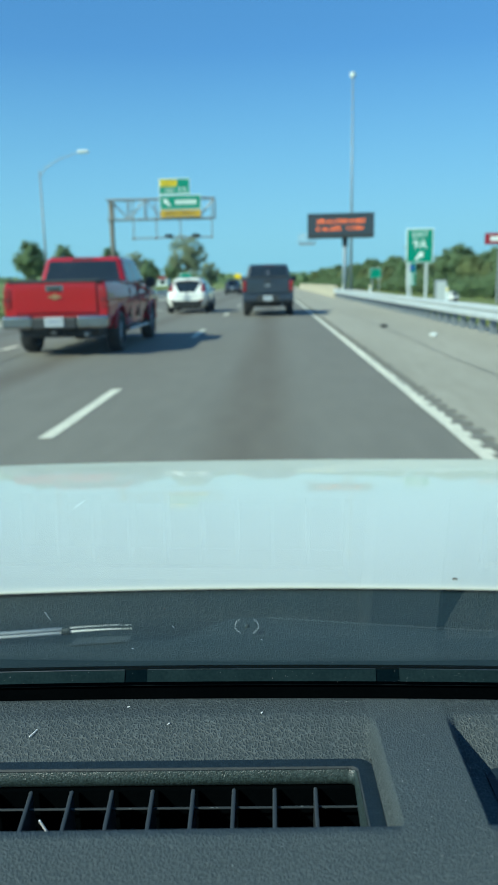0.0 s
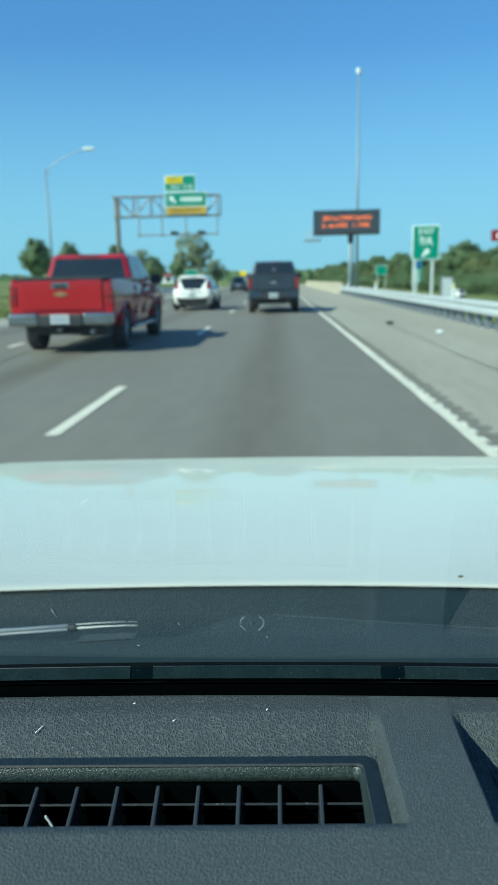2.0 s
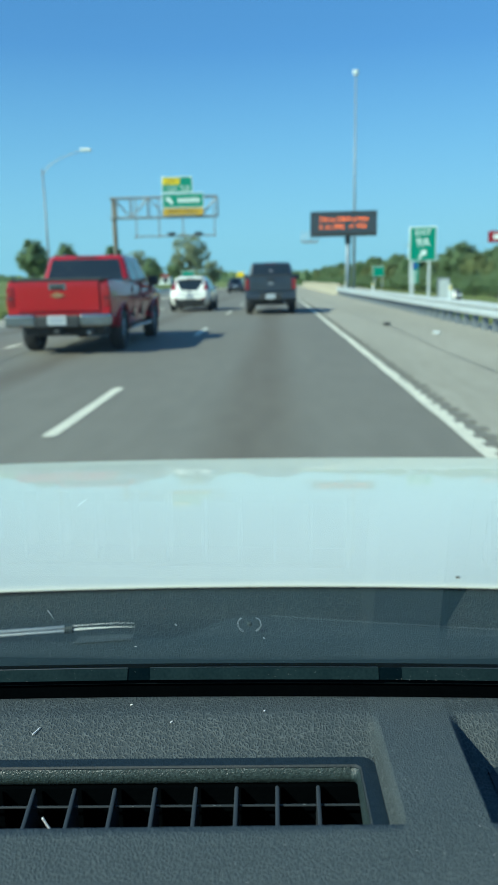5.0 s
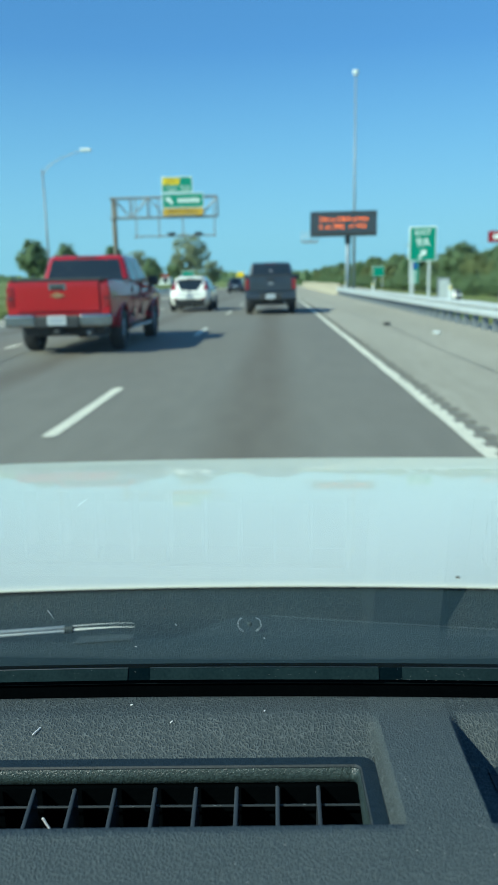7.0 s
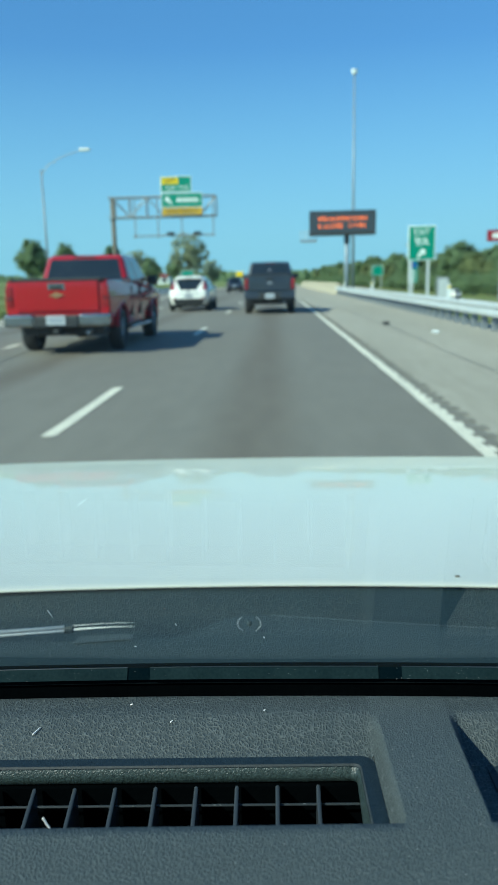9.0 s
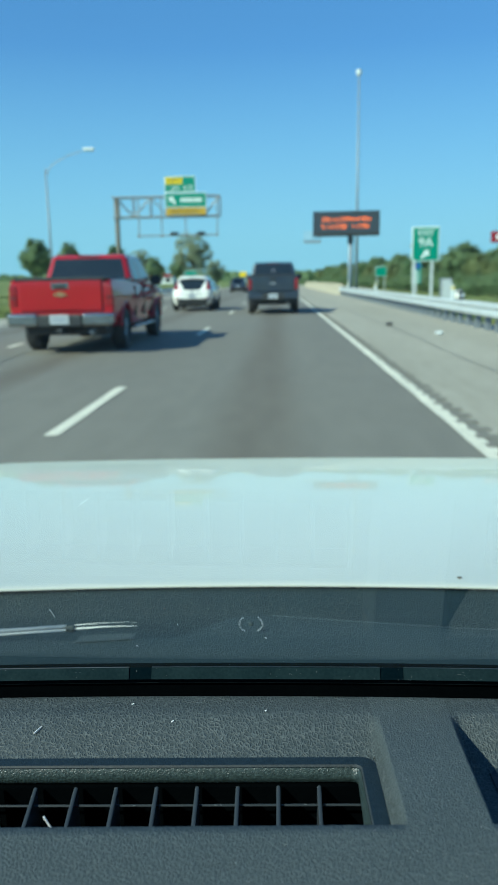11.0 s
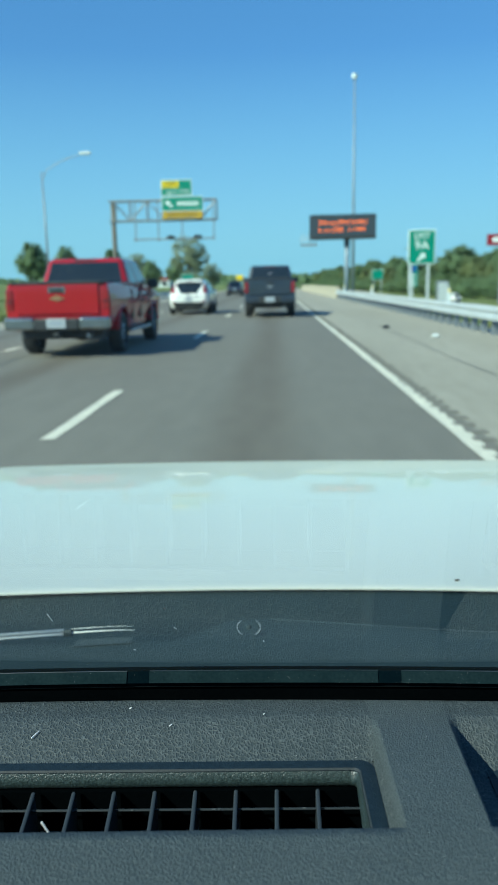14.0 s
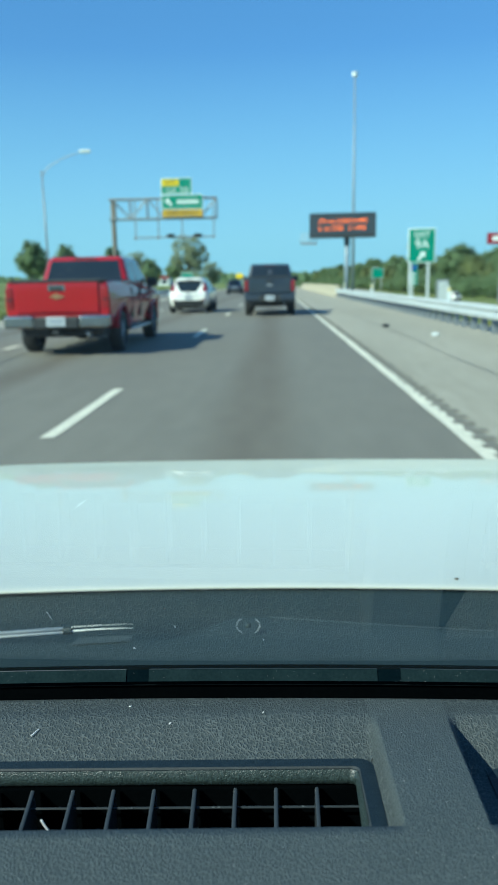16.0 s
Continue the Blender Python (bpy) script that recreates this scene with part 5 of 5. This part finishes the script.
protos = [tree("tree", "broad deciduous tree with dense dark green leaves", 11, 4.6, LEAVES[0], 3, 0.10, 9500),
          tree("tree", "broad deciduous tree with mid green leaves", 10, 4.4, LEAVES[1], 5, 0.08, 9500),
          tree("tree", "bushy tree with olive and yellowish leaves", 9, 4.2, LEAVES[3], 8, 0.05, 9500),
          tree("tree", "tall deciduous tree with dark leaves and open gaps", 12, 5.0, LEAVES[1], 13, 0.16, 9500)]
protos.append(tree("bush", "low rounded green and olive bush", 4.6, 3.4, LEAVES[1], 23, 0.0, 5200, "roadside bushes"))
protos.append(tree("tree", "airy deciduous tree with pale olive leaves and gaps", 12, 4.8, LEAVES[2], 13, 0.12, 3400))
places = []
rnd = random.Random(4)
for i in range(58):
    y = 128 + i * 6.2
    x = 50 - (y - 128) * 0.062 + rnd.uniform(-3, 3)
    places.append((x, y + rnd.uniform(-3, 3), rnd.choice((0, 1, 1, 2, 2, 3)), rnd.uniform(0.8, 1.15)))
for i in range(60):
    y = 118 + i * 5.6
    places.append((45 - (y - 118) * 0.055 + rnd.uniform(-3, 2), y, 4, rnd.uniform(0.7, 1.2)))
for i in range(34):
    y = 120 + i * 9
    places.append((62 - (y - 120) * 0.05 + rnd.uniform(-4, 4), y, rnd.choice((1, 2, 3)), rnd.uniform(1.0, 1.25)))
for x, y, k, s in ((-27.5, 100, 1, 0.55), (-36, 112, 1, 0.66), (-19.5, 120, 1, 0.5), (-22.5, 124, 5, 0.55), (-16.6, 150, 5, 1.0),
                   (-13.0, 158, 5, 0.55), (-44, 140, 1, 0.8), (-36, 170, 0, 0.8), (-30, 230, 1, 0.9), (-48, 240, 0, 0.9), (-60, 210, 2, 0.9)):
    places.append((x, y, k, s))
for x, y, k, s in places:
    plant(protos[k], x, y, s, rnd.uniform(0, 360))
for o in protos:
    o.matrix_world = pose(70 + 6 * protos.index(o), 430, ground_height(70, 430))

# far woods along the horizon
verts, faces = [], []
rnd = random.Random(9)
for i in range(16000):
    a = rnd.uniform(-60, 60)
    d = rnd.uniform(480, 640)
    x, y = d * math.sin(radians(a)), d * math.cos(radians(a))
    if -24 < x < 4:
        continue
    hmax = 7.5 + 3.0 * noise.noise((a * 0.35, 3, 0)) + 1.6 * noise.noise((a * 1.7, 9, 0))
    z = rnd.random() ** 0.8 * hmax - 1
    s = rnd.uniform(0.9, 2.0)
    k = len(verts)
    e = Euler((rnd.uniform(0, 6), rnd.uniform(0, 6), rnd.uniform(0, 6)))
    for p in ((-s, -s, 0), (s, -s * 0.8, 0.2), (s * 0.9, s, 0), (-s * 0.8, s, 0.3)):
        v = Vector(p)
        v.rotate(e)
        verts.append(Vector((x, y, z)) + v)
    faces.append((k, k + 1, k + 2, k + 3))
me = bpy.data.meshes.new("far_woods")
me.from_pydata(verts, [], faces)
me.materials.append(LEAVES[1])
tagged(new("far_woods", me), "low band of far green woods along the horizon", "woods", kind="stuff")


# grass tufts along the edges of the pavement
verts, faces = [], []
rnd = random.Random(17)
for i in range(15000):
    y = 8 + 110 * rnd.random() ** 1.4
    x = -11.0 - 9 * rnd.random() ** 2 if i % 3 else 6.0 + 6 * rnd.random() ** 2
    z, hgt, a = ground_height(x, y) - 0.02, rnd.uniform(0.06, 0.24), rnd.uniform(0, math.tau)
    w = Vector((math.cos(a), math.sin(a), 0)) * rnd.uniform(0.03, 0.09)
    lean = Vector((rnd.uniform(-0.1, 0.1), rnd.uniform(-0.1, 0.1), hgt))
    k, p = len(verts), Vector((x, y, z))
    verts += [p - w, p + w, p + lean]
    faces.append((k, k + 1, k + 2))
me = bpy.data.meshes.new("grass_tufts")
me.from_pydata(verts, [], faces)
me.materials.append(BLADE)
tagged(new("grass_tufts", me), "short green and straw-coloured grass tufts", "grass", kind="stuff")


# ---- marks and litter on the pavement ----
def wander(name, pts, w, mat, label, z):
    """A ragged strip along points of the plan."""
    rnd = random.Random(len(pts) + int(w * 1000))
    bm = bmesh.new()
    fine = []
    for (xa, ya), (xb, yb) in zip(pts, pts[1:]):
        for k in range(8):
            u = k / 8
            fine.append((xa + (xb - xa) * u + rnd.uniform(-0.03, 0.03), ya + (yb - ya) * u))
    rows = [[bm.verts.new((x + s * w * rnd.uniform(0.3, 1.0), y, z)) for s in (-0.5, 0.5)] for x, y in fine]
    for p, q in zip(rows, rows[1:]):
        bm.faces.new((p[0], p[1], q[1], q[0]))
    return tagged(part(name, bm, mat), label, "road mark", kind="structure")


wander("tar_seam", [(3.05, 7), (3.0, 13), (3.12, 20), (2.95, 30), (3.05, 44), (3.0, 70)], 0.035, TAR, "dark tar seam along the shoulder", 0.002)
wander("tar_seam", [(-5.2, 8), (-4.6, 11), (-5.0, 15), (-4.9, 24)], 0.04, TAR, "dark tar crack in the asphalt", 0.004)
def scrap(name, x, y, size, mat, label, seed):
    """A crumpled bit of litter lying on the pavement."""
    rnd = random.Random(seed)
    bm = bmesh.new()
    bmesh.ops.create_icosphere(bm, subdivisions=2, radius=1.0)
    for v in bm.verts:
        k = rnd.uniform(0.65, 1.25)
        v.co = Vector((v.co.x * size[0] * k, v.co.y * size[1] * k, max(0.0, v.co.z + 0.3) * size[2] * k))
    ob = tagged(part(name, bm, mat, None, label), category="litter")
    ob.matrix_world = pose(x, y, 0.0, 0, 0, rnd.uniform(0, 180))


scrap("paper_scrap", 3.75, 17.8, (0.13, 0.10, 0.05), SIGN_WHITE, "crumpled white paper scrap lying on the shoulder", 2)
scrap("tyre_shred", 3.15, 21.5, (0.22, 0.09, 0.06), RUBBER, "black shred of tyre lying on the shoulder", 5)

# low shop beyond the grass
shop = thing("shop_building", pose(-42.5, 262.0, ground_height(-42.5, 262) - 0.2), "low white shop building with a red fascia band", "building")
part("wall", abox(-6, 6, 0, 9, 0, 3.4, 0.03), SIGN_WHITE, shop)
part("fascia", abox(-6.1, 6.1, -0.15, 0.0, 2.5, 3.5, 0.03), RED_LENS, shop, "red fascia band")
part("roof", abox(-6.2, 6.2, -0.1, 9.2, 3.41, 3.65, 0.04), DULL_STEEL, shop)
for x in (-4.4, -1.5, 1.5, 4.4):
    part("window", abox(x - 1.0, x + 1.0, -0.04, 0.0, 0.8, 2.2, 0.01), CAR_GLASS, shop, "dark shop window")
# milled rumble grooves across the edge line and the shoulder's rim: raised bars, grime and recess shade painted in
GROOVE = material("groove_grime_shade", (0.17, 0.15, 0.12), 0.95, second=(0.24, 0.21, 0.17), scale=5)
bm = bmesh.new()
rnd = random.Random(31)
for i in range(190):
    y, k = 4 + i * 0.34, rnd.uniform(-0.02, 0.02)
    box(bm, 1.635 + k, 1.83 + k, y, y + 0.15, -0.0035, 0.0075)
tagged(part("rumble_strip", bm, GROOVE), "rumble grooves beside the edge line, as bars darkened for grime and shade", "rumble strip", kind="stuff")
